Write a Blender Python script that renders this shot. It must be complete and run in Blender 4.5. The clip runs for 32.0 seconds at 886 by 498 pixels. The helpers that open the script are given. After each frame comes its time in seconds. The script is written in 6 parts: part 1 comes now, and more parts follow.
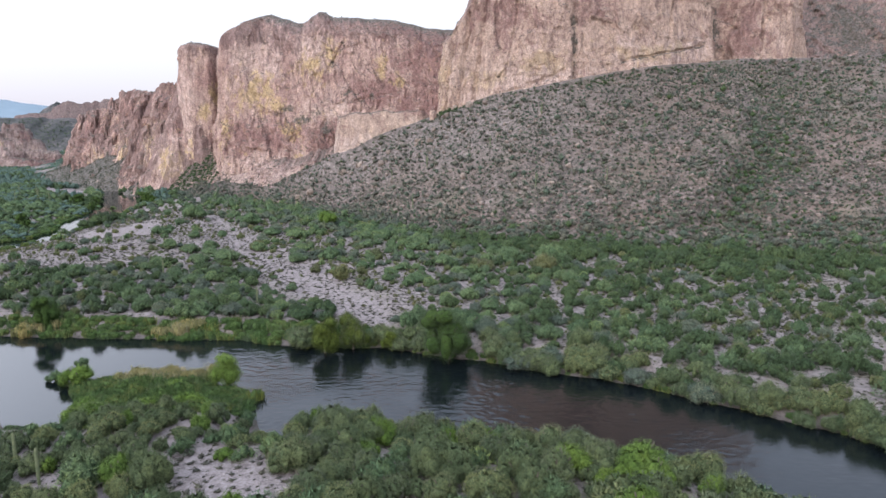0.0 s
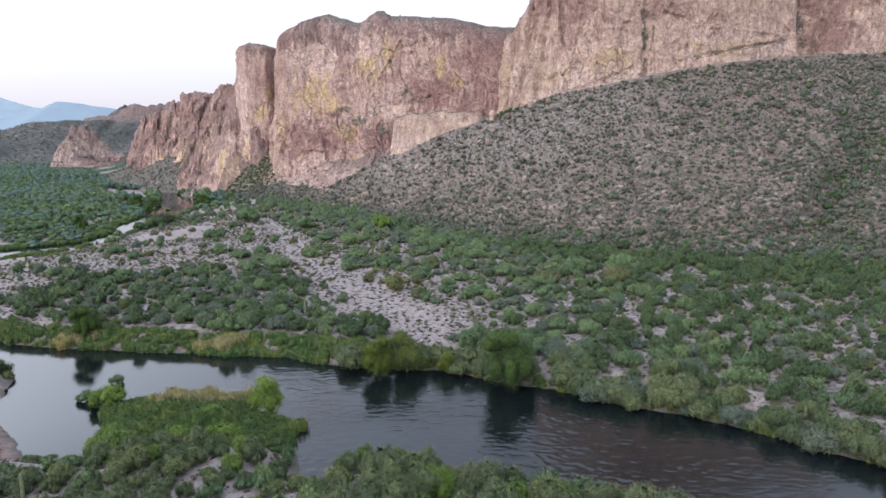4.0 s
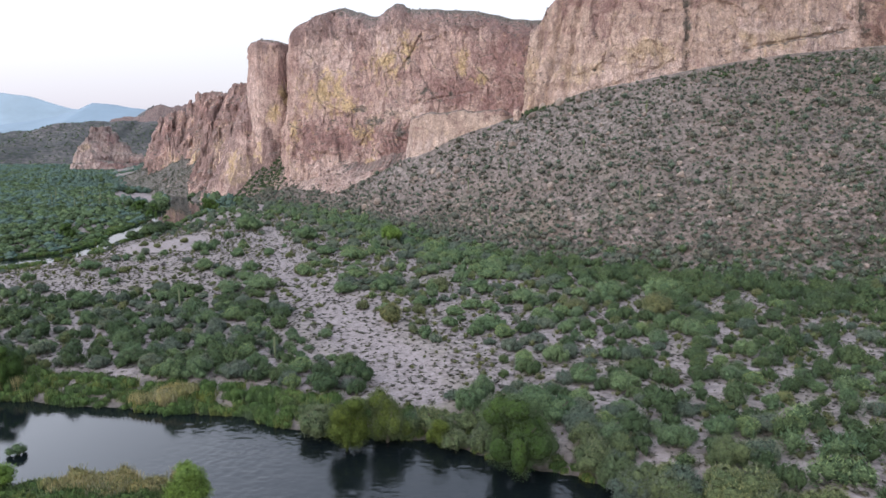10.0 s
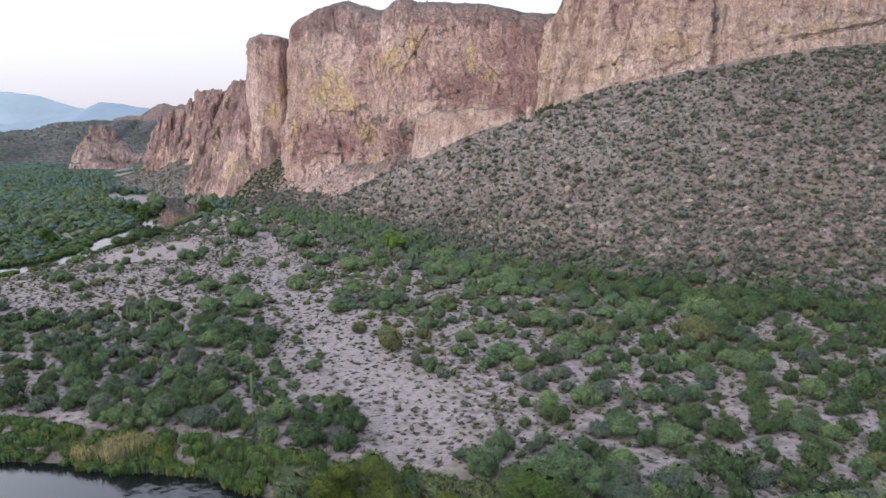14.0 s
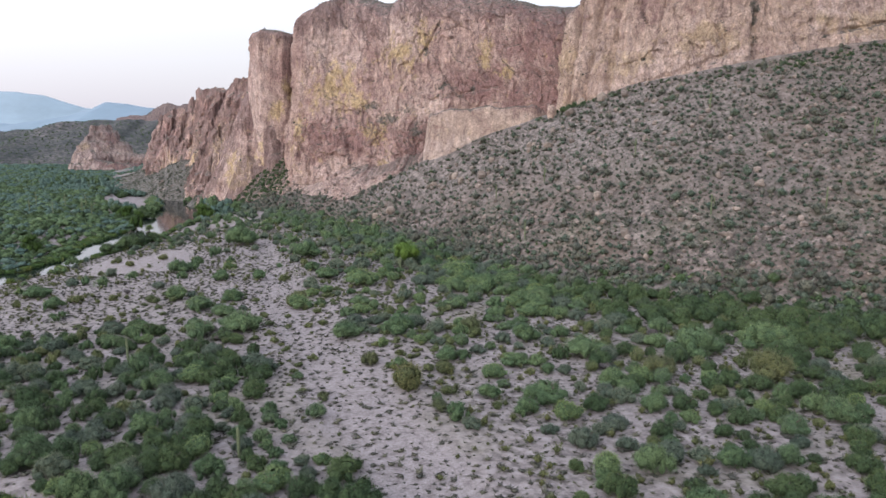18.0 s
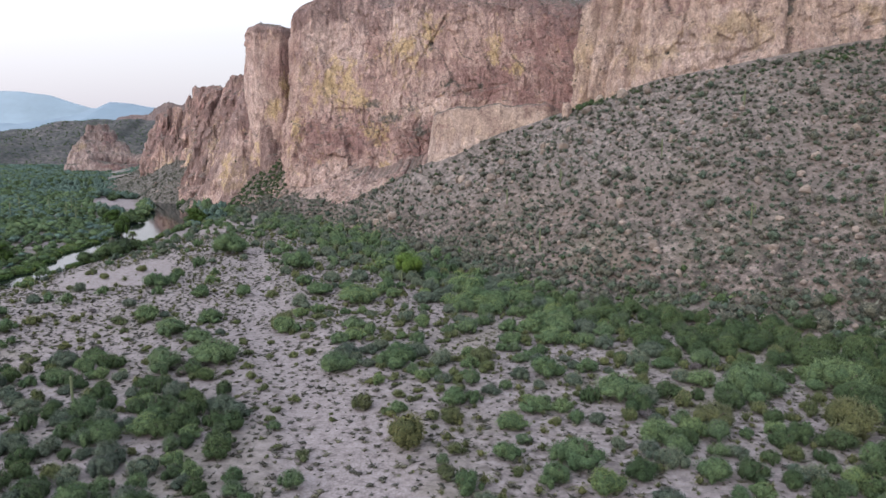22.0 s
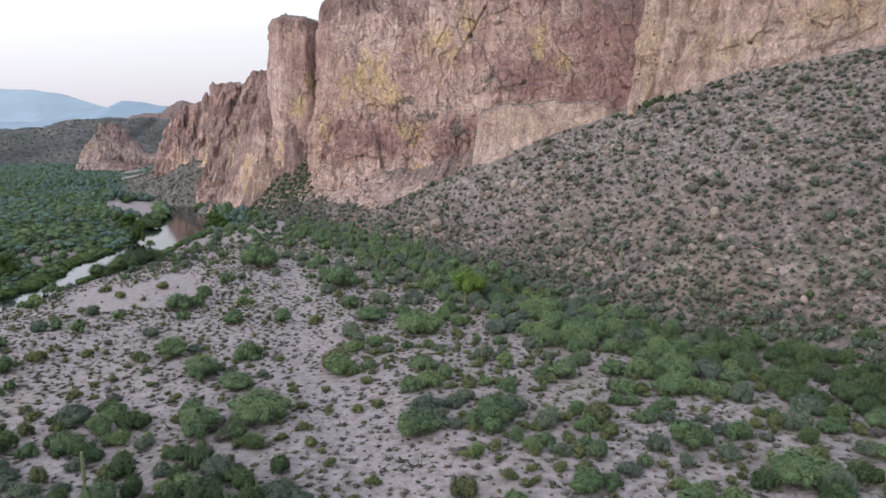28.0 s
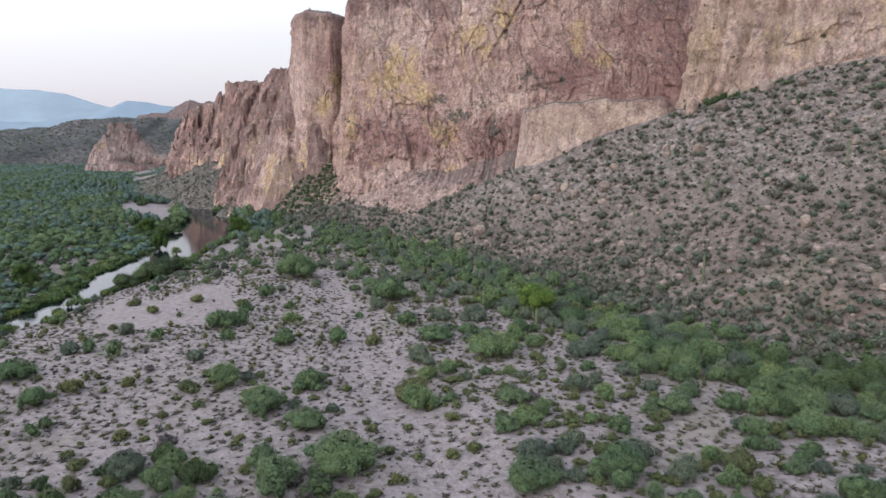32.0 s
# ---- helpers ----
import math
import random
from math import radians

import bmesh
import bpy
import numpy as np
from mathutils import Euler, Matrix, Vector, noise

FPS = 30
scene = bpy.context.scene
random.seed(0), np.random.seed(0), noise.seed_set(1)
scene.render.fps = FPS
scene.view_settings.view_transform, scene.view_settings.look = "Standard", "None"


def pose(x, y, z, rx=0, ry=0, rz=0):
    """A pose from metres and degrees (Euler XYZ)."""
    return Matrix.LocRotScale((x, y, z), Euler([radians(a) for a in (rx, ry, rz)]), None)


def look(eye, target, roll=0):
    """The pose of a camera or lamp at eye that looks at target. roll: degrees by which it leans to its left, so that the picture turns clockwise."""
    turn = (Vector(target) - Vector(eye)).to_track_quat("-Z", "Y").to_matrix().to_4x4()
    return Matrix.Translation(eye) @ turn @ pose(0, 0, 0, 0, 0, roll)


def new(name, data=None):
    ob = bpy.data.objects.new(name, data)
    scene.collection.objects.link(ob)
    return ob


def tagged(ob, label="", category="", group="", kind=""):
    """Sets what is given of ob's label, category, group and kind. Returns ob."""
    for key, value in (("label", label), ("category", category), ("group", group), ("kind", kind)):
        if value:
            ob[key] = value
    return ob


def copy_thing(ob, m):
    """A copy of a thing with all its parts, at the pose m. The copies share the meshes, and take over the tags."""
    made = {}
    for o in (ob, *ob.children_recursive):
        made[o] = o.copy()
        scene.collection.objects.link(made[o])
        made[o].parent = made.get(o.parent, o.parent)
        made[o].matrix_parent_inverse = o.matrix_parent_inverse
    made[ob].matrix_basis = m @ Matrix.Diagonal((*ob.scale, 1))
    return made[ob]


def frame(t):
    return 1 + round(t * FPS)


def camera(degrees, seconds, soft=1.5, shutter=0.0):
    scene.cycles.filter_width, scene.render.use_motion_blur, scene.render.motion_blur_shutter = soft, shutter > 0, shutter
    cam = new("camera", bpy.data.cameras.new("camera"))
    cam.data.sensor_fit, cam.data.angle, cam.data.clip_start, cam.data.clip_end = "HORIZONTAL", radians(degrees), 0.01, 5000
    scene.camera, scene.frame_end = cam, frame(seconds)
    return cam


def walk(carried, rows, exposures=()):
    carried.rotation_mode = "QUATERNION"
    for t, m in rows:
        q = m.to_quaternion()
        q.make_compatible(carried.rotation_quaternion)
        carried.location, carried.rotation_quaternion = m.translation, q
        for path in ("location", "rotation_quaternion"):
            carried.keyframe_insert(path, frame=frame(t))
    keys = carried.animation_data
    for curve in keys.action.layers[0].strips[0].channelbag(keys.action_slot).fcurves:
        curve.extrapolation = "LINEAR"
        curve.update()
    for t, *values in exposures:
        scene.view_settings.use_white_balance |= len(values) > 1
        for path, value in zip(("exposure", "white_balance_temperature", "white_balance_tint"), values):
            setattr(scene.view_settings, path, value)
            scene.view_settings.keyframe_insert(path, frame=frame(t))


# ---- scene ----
# ---------------- camera: seconds, x, y, z, tilt, roll, heading
PATH = [
    (0, -0.00, -0.24, 40.00, 80.184, -0.060, -7.141),
    (1, -0.33, 2.46, 39.71, 80.243, -0.097, -5.651),
    (2, -0.46, 5.47, 39.55, 80.289, -0.099, -4.418),
    (3, -0.36, 8.96, 39.50, 80.308, -0.138, -3.397),
    (4, 0.07, 12.84, 39.49, 80.349, -0.143, -2.615),
    (4.5, 0.45, 14.87, 39.50, 80.363, -0.121, -2.265),
    (6.5, 2.76, 23.40, 39.52, 80.405, -0.118, -1.211),
    (7, 3.37, 25.62, 39.55, 80.421, -0.127, -1.004),
    (8, 4.58, 30.13, 39.59, 80.416, -0.176, -0.634),
    (9, 5.61, 34.70, 39.59, 80.409, -0.188, -0.334),
    (10, 6.26, 39.31, 39.57, 80.399, -0.210, -0.083),
    (11, 6.59, 43.95, 39.49, 80.383, -0.215, 0.107),
    (12, 6.66, 48.61, 39.39, 80.375, -0.198, 0.270),
    (13, 6.48, 53.27, 39.30, 80.380, -0.169, 0.396),
    (13.5, 6.28, 55.61, 39.27, 80.384, -0.148, 0.439),
    (15.5, 4.83, 65.15, 39.11, 80.389, -0.104, 0.619),
    (16, 4.35, 67.50, 39.06, 80.403, -0.087, 0.674),
    (17, 3.49, 72.11, 38.96, 80.438, -0.048, 0.796),
    (18, 2.91, 76.71, 38.88, 80.447, -0.025, 0.934),
    (19, 2.61, 81.35, 38.81, 80.456, 0.024, 1.038),
    (20, 2.51, 86.03, 38.70, 80.465, 0.038, 1.157),
    (21, 2.49, 90.74, 38.61, 80.468, 0.019, 1.268),
    (22, 2.34, 95.44, 38.59, 80.476, 0.059, 1.344),
    (23, 1.55, 99.95, 38.57, 80.455, 0.095, 1.404),
    (24, -0.04, 104.16, 38.49, 80.451, 0.122, 1.536),
    (25, -2.14, 108.02, 38.39, 80.479, 0.154, 1.739),
    (25.5, -3.34, 109.86, 38.37, 80.481, 0.147, 1.826),
    (27.5, -8.72, 116.65, 38.41, 80.428, 0.182, 2.060),
    (28, -10.19, 118.25, 38.44, 80.428, 0.185, 2.095),
    (29, -13.19, 121.40, 38.46, 80.410, 0.194, 2.127),
    (30, -16.27, 124.57, 38.45, 80.414, 0.228, 2.185),
    (31, -19.39, 127.76, 38.38, 80.437, 0.211, 2.225),
    (32, -22.54, 131.01, 38.28, 80.447, 0.202, 2.281),
]
cam = camera(63.93, 32.0)
walk(cam, [(t, pose(x, y, z, tilt, 0, turn) @ pose(0, 0, 0, 0, 0, roll)) for t, x, y, z, tilt, roll, turn in PATH],
     [(0, 0.16, 6180, 10), (8, 0.09, 6220, 10), (16, 0.0, 6300, 10), (25, -0.06, 6350, 10), (32, -0.08, 6350, 10)])

# ---------------- light: clear dusk, soft sky, no hard sun
world = bpy.data.worlds.new("dusk_sky")
scene.world = world
world.use_nodes = True
wn, wl = world.node_tree.nodes, world.node_tree.links
sky = wn.new("ShaderNodeTexSky")
sky.sky_type, sky.sun_disc = "NISHITA", False
sky.sun_elevation, sky.sun_rotation = radians(7), radians(219)
sky.air_density, sky.dust_density, sky.ozone_density = 1.0, 2.5, 1.5
# a thin bright veil over the whole evening sky, paler and pinker towards the horizon
geo = wn.new("ShaderNodeTexCoord")
sepz = wn.new("ShaderNodeSeparateXYZ")
wl.new(geo.outputs["Generated"], sepz.inputs[0])
veil = wn.new("ShaderNodeValToRGB")
SKY = ((0.0, (0.27, 0.256, 0.286)), (0.09, (0.335, 0.326, 0.348)), (0.17, (0.385, 0.38, 0.405)), (0.28, (0.43, 0.445, 0.51)), (0.42, (0.37, 0.405, 0.49)), (0.8, (0.58, 0.66, 0.82)))
GLOW = ((0.0, (0.31, 0.29, 0.32)), (0.12, (0.48, 0.47, 0.50)), (0.35, (1.6, 1.66, 1.84)), (0.6, (1.1, 1.2, 1.4)), (1.0, (0.75, 0.85, 1.05)))
glow = wn.new("ShaderNodeValToRGB")
for node, stops in ((veil, SKY), (glow, GLOW)):
    while len(node.color_ramp.elements) < len(stops):
        node.color_ramp.elements.new(0.5)
    for k, (pos, col) in enumerate(stops):
        node.color_ramp.elements[k].position, node.color_ramp.elements[k].color = pos, (*col, 1)
    wl.new(sepz.outputs[2], node.inputs[0])
# the side where the sun went down stays brighter
toward = wn.new("ShaderNodeVectorMath")
toward.operation = "DOT_PRODUCT"
wl.new(geo.outputs["Generated"], toward.inputs[0])
toward.inputs[1].default_value = (-0.88, -0.42, 0.2)
side_of = wn.new("ShaderNodeMapRange")
side_of.interpolation_type = "SMOOTHERSTEP"
side_of.inputs[1].default_value, side_of.inputs[2].default_value = -0.5, 0.85
wl.new(toward.outputs["Value"], side_of.inputs[0])
both = wn.new("ShaderNodeMix")
both.data_type = "RGBA"
wl.new(side_of.outputs[0], both.inputs[0])
wl.new(veil.outputs[0], both.inputs[6])
wl.new(glow.outputs[0], both.inputs[7])
add = wn.new("ShaderNodeMix")
add.data_type, add.blend_type = "RGBA", "ADD"
add.inputs[0].default_value = 0.015
wl.new(both.outputs[2], add.inputs[6])
wl.new(sky.outputs[0], add.inputs[7])
wl.new(add.outputs[2], wn["Background"].inputs[0])
wn["Background"].inputs[1].default_value = 2.52
sun = new("sun", bpy.data.lights.new("sun", "SUN"))
sun.data.energy, sun.data.angle, sun.data.color = 2.25, radians(50), (1.0, 0.95, 0.94)
sun.matrix_world = look((-95, -118, 60), (0, 0, 0))

# ---------------- noise


def _hash(ix, iy, iz, seed):
    h = (ix * 374761393 + iy * 668265263 + iz * 2147483647 + seed * 974711) & 0xFFFFFFFF
    h = ((h ^ (h >> 13)) * 1274126177) & 0xFFFFFFFF
    h = ((h ^ (h >> 16)) * 2246822519) & 0xFFFFFFFF
    return ((h ^ (h >> 15)) & 0xFFFFFF) / float(0xFFFFFF)


def vnoise(x, y, z=0.0, seed=0):
    """Smooth value noise in -1..1."""
    x, y, z = np.broadcast_arrays(np.asarray(x, float), np.asarray(y, float), np.asarray(z, float))
    fx, fy, fz = np.floor(x), np.floor(y), np.floor(z)
    ix, iy, iz = fx.astype(np.int64), fy.astype(np.int64), fz.astype(np.int64)
    u, v, w = x - fx, y - fy, z - fz
    u, v, w = (a * a * (3 - 2 * a) for a in (u, v, w))
    out = 0
    for dx, wx in ((0, 1 - u), (1, u)):
        for dy, wy in ((0, 1 - v), (1, v)):
            for dz, wz in ((0, 1 - w), (1, w)):
                out = out + wx * wy * wz * _hash(ix + dx, iy + dy, iz + dz, seed)
    return out * 2 - 1


def fbm(x, y, z=0.0, octaves=4, seed=0, gain=0.5):
    total, amp, norm = 0, 1.0, 0
    for k in range(octaves):
        total = total + amp * vnoise(x * 2 ** k, y * 2 ** k, z * 2 ** k, seed + k)
        norm += amp
        amp *= gain
    return total / norm


def ridge(x, y, z=0.0, octaves=3, seed=0):
    """Sharp creases: 1 at the crease, falling to 0."""
    total, amp, norm = 0, 1.0, 0
    for k in range(octaves):
        total = total + amp * (1 - np.abs(vnoise(x * 2 ** k, y * 2 ** k, z * 2 ** k, seed + k)))
        norm += amp
        amp *= 0.5
    return total / norm


def smooth(a, b, x):
    t = np.clip((x - a) / (b - a), 0, 1)
    return t * t * (3 - 2 * t)


# ---------------- plan: outlines in metres
RIVER = np.array([(-320, 235), (-68, 141.5), (-41, 136.5), (-22, 133), (-9, 127), (5, 125), (22, 114), (38, 105), (51, 93), (61, 82), (66, 76), (85, 52), (150, -30),
                  (115, -30), (70, 38), (46, 62), (38, 72), (29, 77), (18, 83), (8, 87), (-3, 90), (-9.5, 91), (-10.5, 87.5), (-12.8, 89), (-14, 96.5), (-15, 99), (-14, 103), (-17, 105), (-20, 107), (-25, 112.5),
                  (-33, 115), (-41, 114), (-46, 115.5), (-47, 112), (-43.5, 108.5), (-41, 104.5), (-40, 97), (-38.8, 93.5), (-41, 93.8), (-46.5, 95.5), (-50, 99.5), (-55, 105), (-59.5, 113), (-63, 121), (-64, 127), (-69, 130), (-95, 124), (-320, 190)], float)
UPPER = np.array([(-300, 195), (-150, 212), (-112, 254), (-109, 276), (-108, 296), (-105, 312), (-106, 334), (-109, 379), (-114, 412), (-133, 440), (-158, 480), (-176, 505),
                  (-198, 537), (-260, 570), (-265, 555), (-225, 535), (-196, 512), (-169, 480), (-153, 455), (-144, 432), (-138, 402), (-136, 385), (-125, 355), (-122, 334),
                  (-121, 310), (-114.5, 285), (-117, 267), (-155, 232), (-300, 222)], float)
WASH = ((-58, 305, 2.5), (-47, 265, 3.2), (-38, 237, 4.0), (-27.5, 210, 4.8), (-14.5, 183.5, 6.4), (-9, 165, 5.8), (-1, 148, 5.2), (3.5, 135, 4.6))
SAND = np.array([(-104, 278), (-103, 287), (-92, 281), (-80, 297), (-68, 271), (-66, 258), (-80, 252), (-90, 249), (-98, 262)], float)
BAR = np.array([(-196, 490), (-174, 480), (-151, 440), (-138, 404), (-152, 408), (-173, 432), (-188, 460)], float)
# foot and head of the scree, then the ground behind the head is under the cliffs
FOOT = ((-330, 800, 3), (-255, 620, 3), (-196, 545, 3), (-152, 482, 3), (-127, 442, 3), (-113, 419, 3), (-92, 396, 3), (-67, 378, 3), (-42, 354, 3), (-28, 332, 3), (-17, 310, 3), (-2, 283, 3), (12, 258, 3), (26, 238, 3),
        (48, 222, 3), (75, 208, 3), (105, 196, 3), (140, 182, 3), (230, 140, 3), (420, 60, 3))
HEAD = ((-305, 800, 14), (-240, 660, 10), (-212, 606, 9), (-160, 530, 8), (-130, 480, 6), (-103, 444, 7), (-82, 430, 12), (-64, 412, 14), (-46, 397, 14), (-28, 380, 17), (-10, 343, 27), (14, 338, 37),
        (36, 333, 44.5), (47, 325, 48), (60, 316, 53.5), (80, 305, 57), (100, 302, 61), (130, 306, 66), (165, 312, 69), (200, 306, 70), (260, 285, 72), (460, 200, 80))

# a gully in the scree with a spur on its west side: x, y, strength
GULLY = ((176, 300, 0.2), (161, 267, 0.6), (149, 246, 1), (130, 227, 1), (116, 212, 1), (104, 200, 0.6))


def inside(poly, x, y):
    """Signed distance to a closed outline, negative within."""
    d = np.full(np.shape(x), 1e18)
    odd = np.zeros(np.shape(x), bool)
    for (ax, ay), (bx, by) in zip(poly, np.roll(poly, -1, axis=0)):
        ex, ey, wx, wy = bx - ax, by - ay, x - ax, y - ay
        k = np.clip((wx * ex + wy * ey) / (ex * ex + ey * ey), 0, 1)
        d = np.minimum(d, (wx - ex * k) ** 2 + (wy - ey * k) ** 2)
        cross = (ay > y) != (by > y)
        with np.errstate(divide="ignore", invalid="ignore"):
            odd ^= cross & (x < (bx - ax) * (y - ay) / (by - ay if by != ay else 1e-9) + ax)
    return np.where(odd, -np.sqrt(d), np.sqrt(d))


def along(line, x, y):
    """Distance to an open line of (x, y, value), the value at the nearest place, and the side (positive: left of the way)."""
    best, val, side = np.full(np.shape(x), 1e18), np.zeros(np.shape(x)), np.zeros(np.shape(x))
    for (ax, ay, av), (bx, by, bv) in zip(line, line[1:]):
        ex, ey, wx, wy = bx - ax, by - ay, x - ax, y - ay
        k = np.clip((wx * ex + wy * ey) / (ex * ex + ey * ey), 0, 1)
        d = (wx - ex * k) ** 2 + (wy - ey * k) ** 2
        hit = d < best
        best, val, side = np.where(hit, d, best), np.where(hit, av + (bv - av) * k, val), np.where(hit, ex * wy - ey * wx, side)
    return np.sqrt(best), val, side


def river_distance(x, y):
    wob = 1.1 * fbm(x / 5, y / 5, 0, 3, 31)
    return np.minimum(inside(RIVER, x, y), inside(UPPER, x, y)) + wob


def wash_amount(x, y):
    d, hw, _ = along(WASH, x, y)
    edge = d - hw + 1.6 * fbm(x / 6, y / 6, 0, 3, 41)
    patch = np.minimum(inside(SAND, x, y), inside(BAR, x, y)) + 2.0 * fbm(x / 6, y / 6, 0, 3, 43)
    return np.maximum(1 - smooth(-1, 1.5, edge), 1 - smooth(-1.5, 1.5, patch))


def scree_amount(x, y):
    """0 on the flat, 1 at the head of the scree."""
    df, _, sf = along(FOOT, x, y)
    dh, vh, sh = along(HEAD, x, y)
    up = np.where(sf > 0, df, 0)
    w = np.where(sf <= 0, 0.0, np.where(sh > 0, 1.0, up / np.maximum(up + dh, 1e-6)))
    return w, vh, np.where((sh > 0) & (sf > 0), dh, 0), np.where(sf > 0, df, -df)


def ground_height(x, y):
    x, y = np.asarray(x, float), np.asarray(y, float)
    d = river_distance(x, y)
    w, vh, _, foot = scree_amount(x, y)
    flat = 2.9 + 0.35 * fbm(x / 18, y / 18, 0, 3, 3) + 0.12 * fbm(x / 3, y / 3, 0, 2, 5) - 0.5 * wash_amount(x, y)
    isle = np.exp(-(((x + 30) / 22) ** 2 + ((y - 108) / 15) ** 2))
    flat = flat * (1 - 0.75 * smooth(0.25, 0.6, isle))
    shore = smooth(-0.5, np.where((x < -60) & (y > 190), 32.0, 7.0), d)
    z = np.where(d < 0, -0.25 - 1.3 * smooth(0, 8, -d), -0.05 + flat * shore)
    steep = np.power(w, 1.08)
    rough = (1.6 * fbm(x / 16, y / 16, 0, 4, 9) + 1.1 * (ridge((x + 0.35 * y) / 26, (y - 0.35 * x) / 90, 0, 2, 12) - 0.6)) * smooth(0.02, 0.25, w) * (1 - smooth(0.85, 1.0, w))
    dg, gw, sg = along(GULLY, x, y)
    q = np.where(sg > 0, dg, -dg)
    rough = rough + gw * (3.6 * np.exp(-((q + 10) / 7) ** 2) - 3.2 * np.exp(-((q - 1) / 5) ** 2)) * smooth(0.0, 0.08, w)
    z = z + (vh - 3) * steep + rough
    return z


# ---------------- mesh helpers
def mesh_from(name, verts, faces, mats, index=None, shade=True):
    me = bpy.data.meshes.new(name)
    verts, faces = np.asarray(verts, np.float32), np.asarray(faces, np.int32)
    n = faces.shape[1]
    me.vertices.add(len(verts))
    me.vertices.foreach_set("co", verts.ravel())
    me.loops.add(faces.size)
    me.loops.foreach_set("vertex_index", faces.ravel())
    me.polygons.add(len(faces))
    me.polygons.foreach_set("loop_start", np.arange(0, faces.size, n, dtype=np.int32))
    me.polygons.foreach_set("loop_total", np.full(len(faces), n, np.int32))
    for m in mats:
        me.materials.append(m)
    if index is not None:
        me.polygons.foreach_set("material_index", np.asarray(index, np.int32))
    me.polygons.foreach_set("use_smooth", np.full(len(faces), shade))
    me.update(calc_edges=True)
    return me


def give(me, key, values):
    a = me.attributes.new(key, "FLOAT", "POINT")
    a.data.foreach_set("value", np.asarray(values, np.float32))


def grid_faces(nu, nv):
    i = np.arange((nu - 1) * (nv - 1))
    a = (i // (nu - 1)) * nu + i % (nu - 1)
    return np.stack([a, a + 1, a + nu + 1, a + nu], 1)


def part(name, me, parent, label=""):
    ob = new(name, me)
    ob.parent = parent
    if label:
        ob["label"] = label
    return ob


# ---------------- materials
def material(name, rough=0.9):
    m = bpy.data.materials.new(name)
    m.use_nodes = True
    n, l = m.node_tree.nodes, m.node_tree.links
    b = n["Principled BSDF"]
    b.inputs["Roughness"].default_value = rough
    b.inputs["Specular IOR Level"].default_value = 0.25
    return m, n, l, b


def coords(n, l, scale=(1, 1, 1)):
    g = n.new("ShaderNodeNewGeometry")
    mp = n.new("ShaderNodeMapping")
    mp.inputs["Scale"].default_value = scale
    l.new(g.outputs["Position"], mp.inputs["Vector"])
    return mp.outputs[0]


def noise_node(n, l, vec, scale, detail=4, rough=0.55, dist=0.0):
    t = n.new("ShaderNodeTexNoise")
    t.inputs["Scale"].default_value, t.inputs["Detail"].default_value = scale, detail
    t.inputs["Roughness"].default_value, t.inputs["Distortion"].default_value = rough, dist
    l.new(vec, t.inputs["Vector"])
    return t.outputs["Fac"]


def ramp(n, l, fac, *stops):
    r = n.new("ShaderNodeValToRGB")
    e = r.color_ramp.elements
    while len(e) < len(stops):
        e.new(0.5)
    for k, (pos, col) in enumerate(stops):
        e[k].position = pos
        e[k].color = (*col, 1) if len(col) == 3 else col
    if fac is not None:
        l.new(fac, r.inputs[0])
    return r.outputs[0]


def mixc(n, l, fac, a, b, mode="MIX"):
    m = n.new("ShaderNodeMix")
    m.data_type, m.blend_type = "RGBA", mode
    for sock, val in ((m.inputs[0], fac), (m.inputs[6], a), (m.inputs[7], b)):
        if isinstance(val, (int, float)):
            sock.default_value = val
        elif isinstance(val, tuple):
            sock.default_value = (*val, 1)
        else:
            l.new(val, sock)
    return m.outputs[2]


def maths(n, l, op, a, b=0.0):
    m = n.new("ShaderNodeMath")
    m.operation = op
    for sock, val in ((m.inputs[0], a), (m.inputs[1], b)):
        if isinstance(val, (int, float)):
            sock.default_value = val
        else:
            l.new(val, sock)
    return m.outputs[0]


def bump(n, l, b, height, strength, dist):
    k = n.new("ShaderNodeBump")
    k.inputs["Strength"].default_value, k.inputs["Distance"].default_value = strength, dist
    l.new(height, k.inputs["Height"])
    l.new(k.outputs[0], b.inputs["Normal"])


def value_of(n, key):
    a = n.new("ShaderNodeAttribute")
    a.attribute_name = key
    return a.outputs["Fac"]


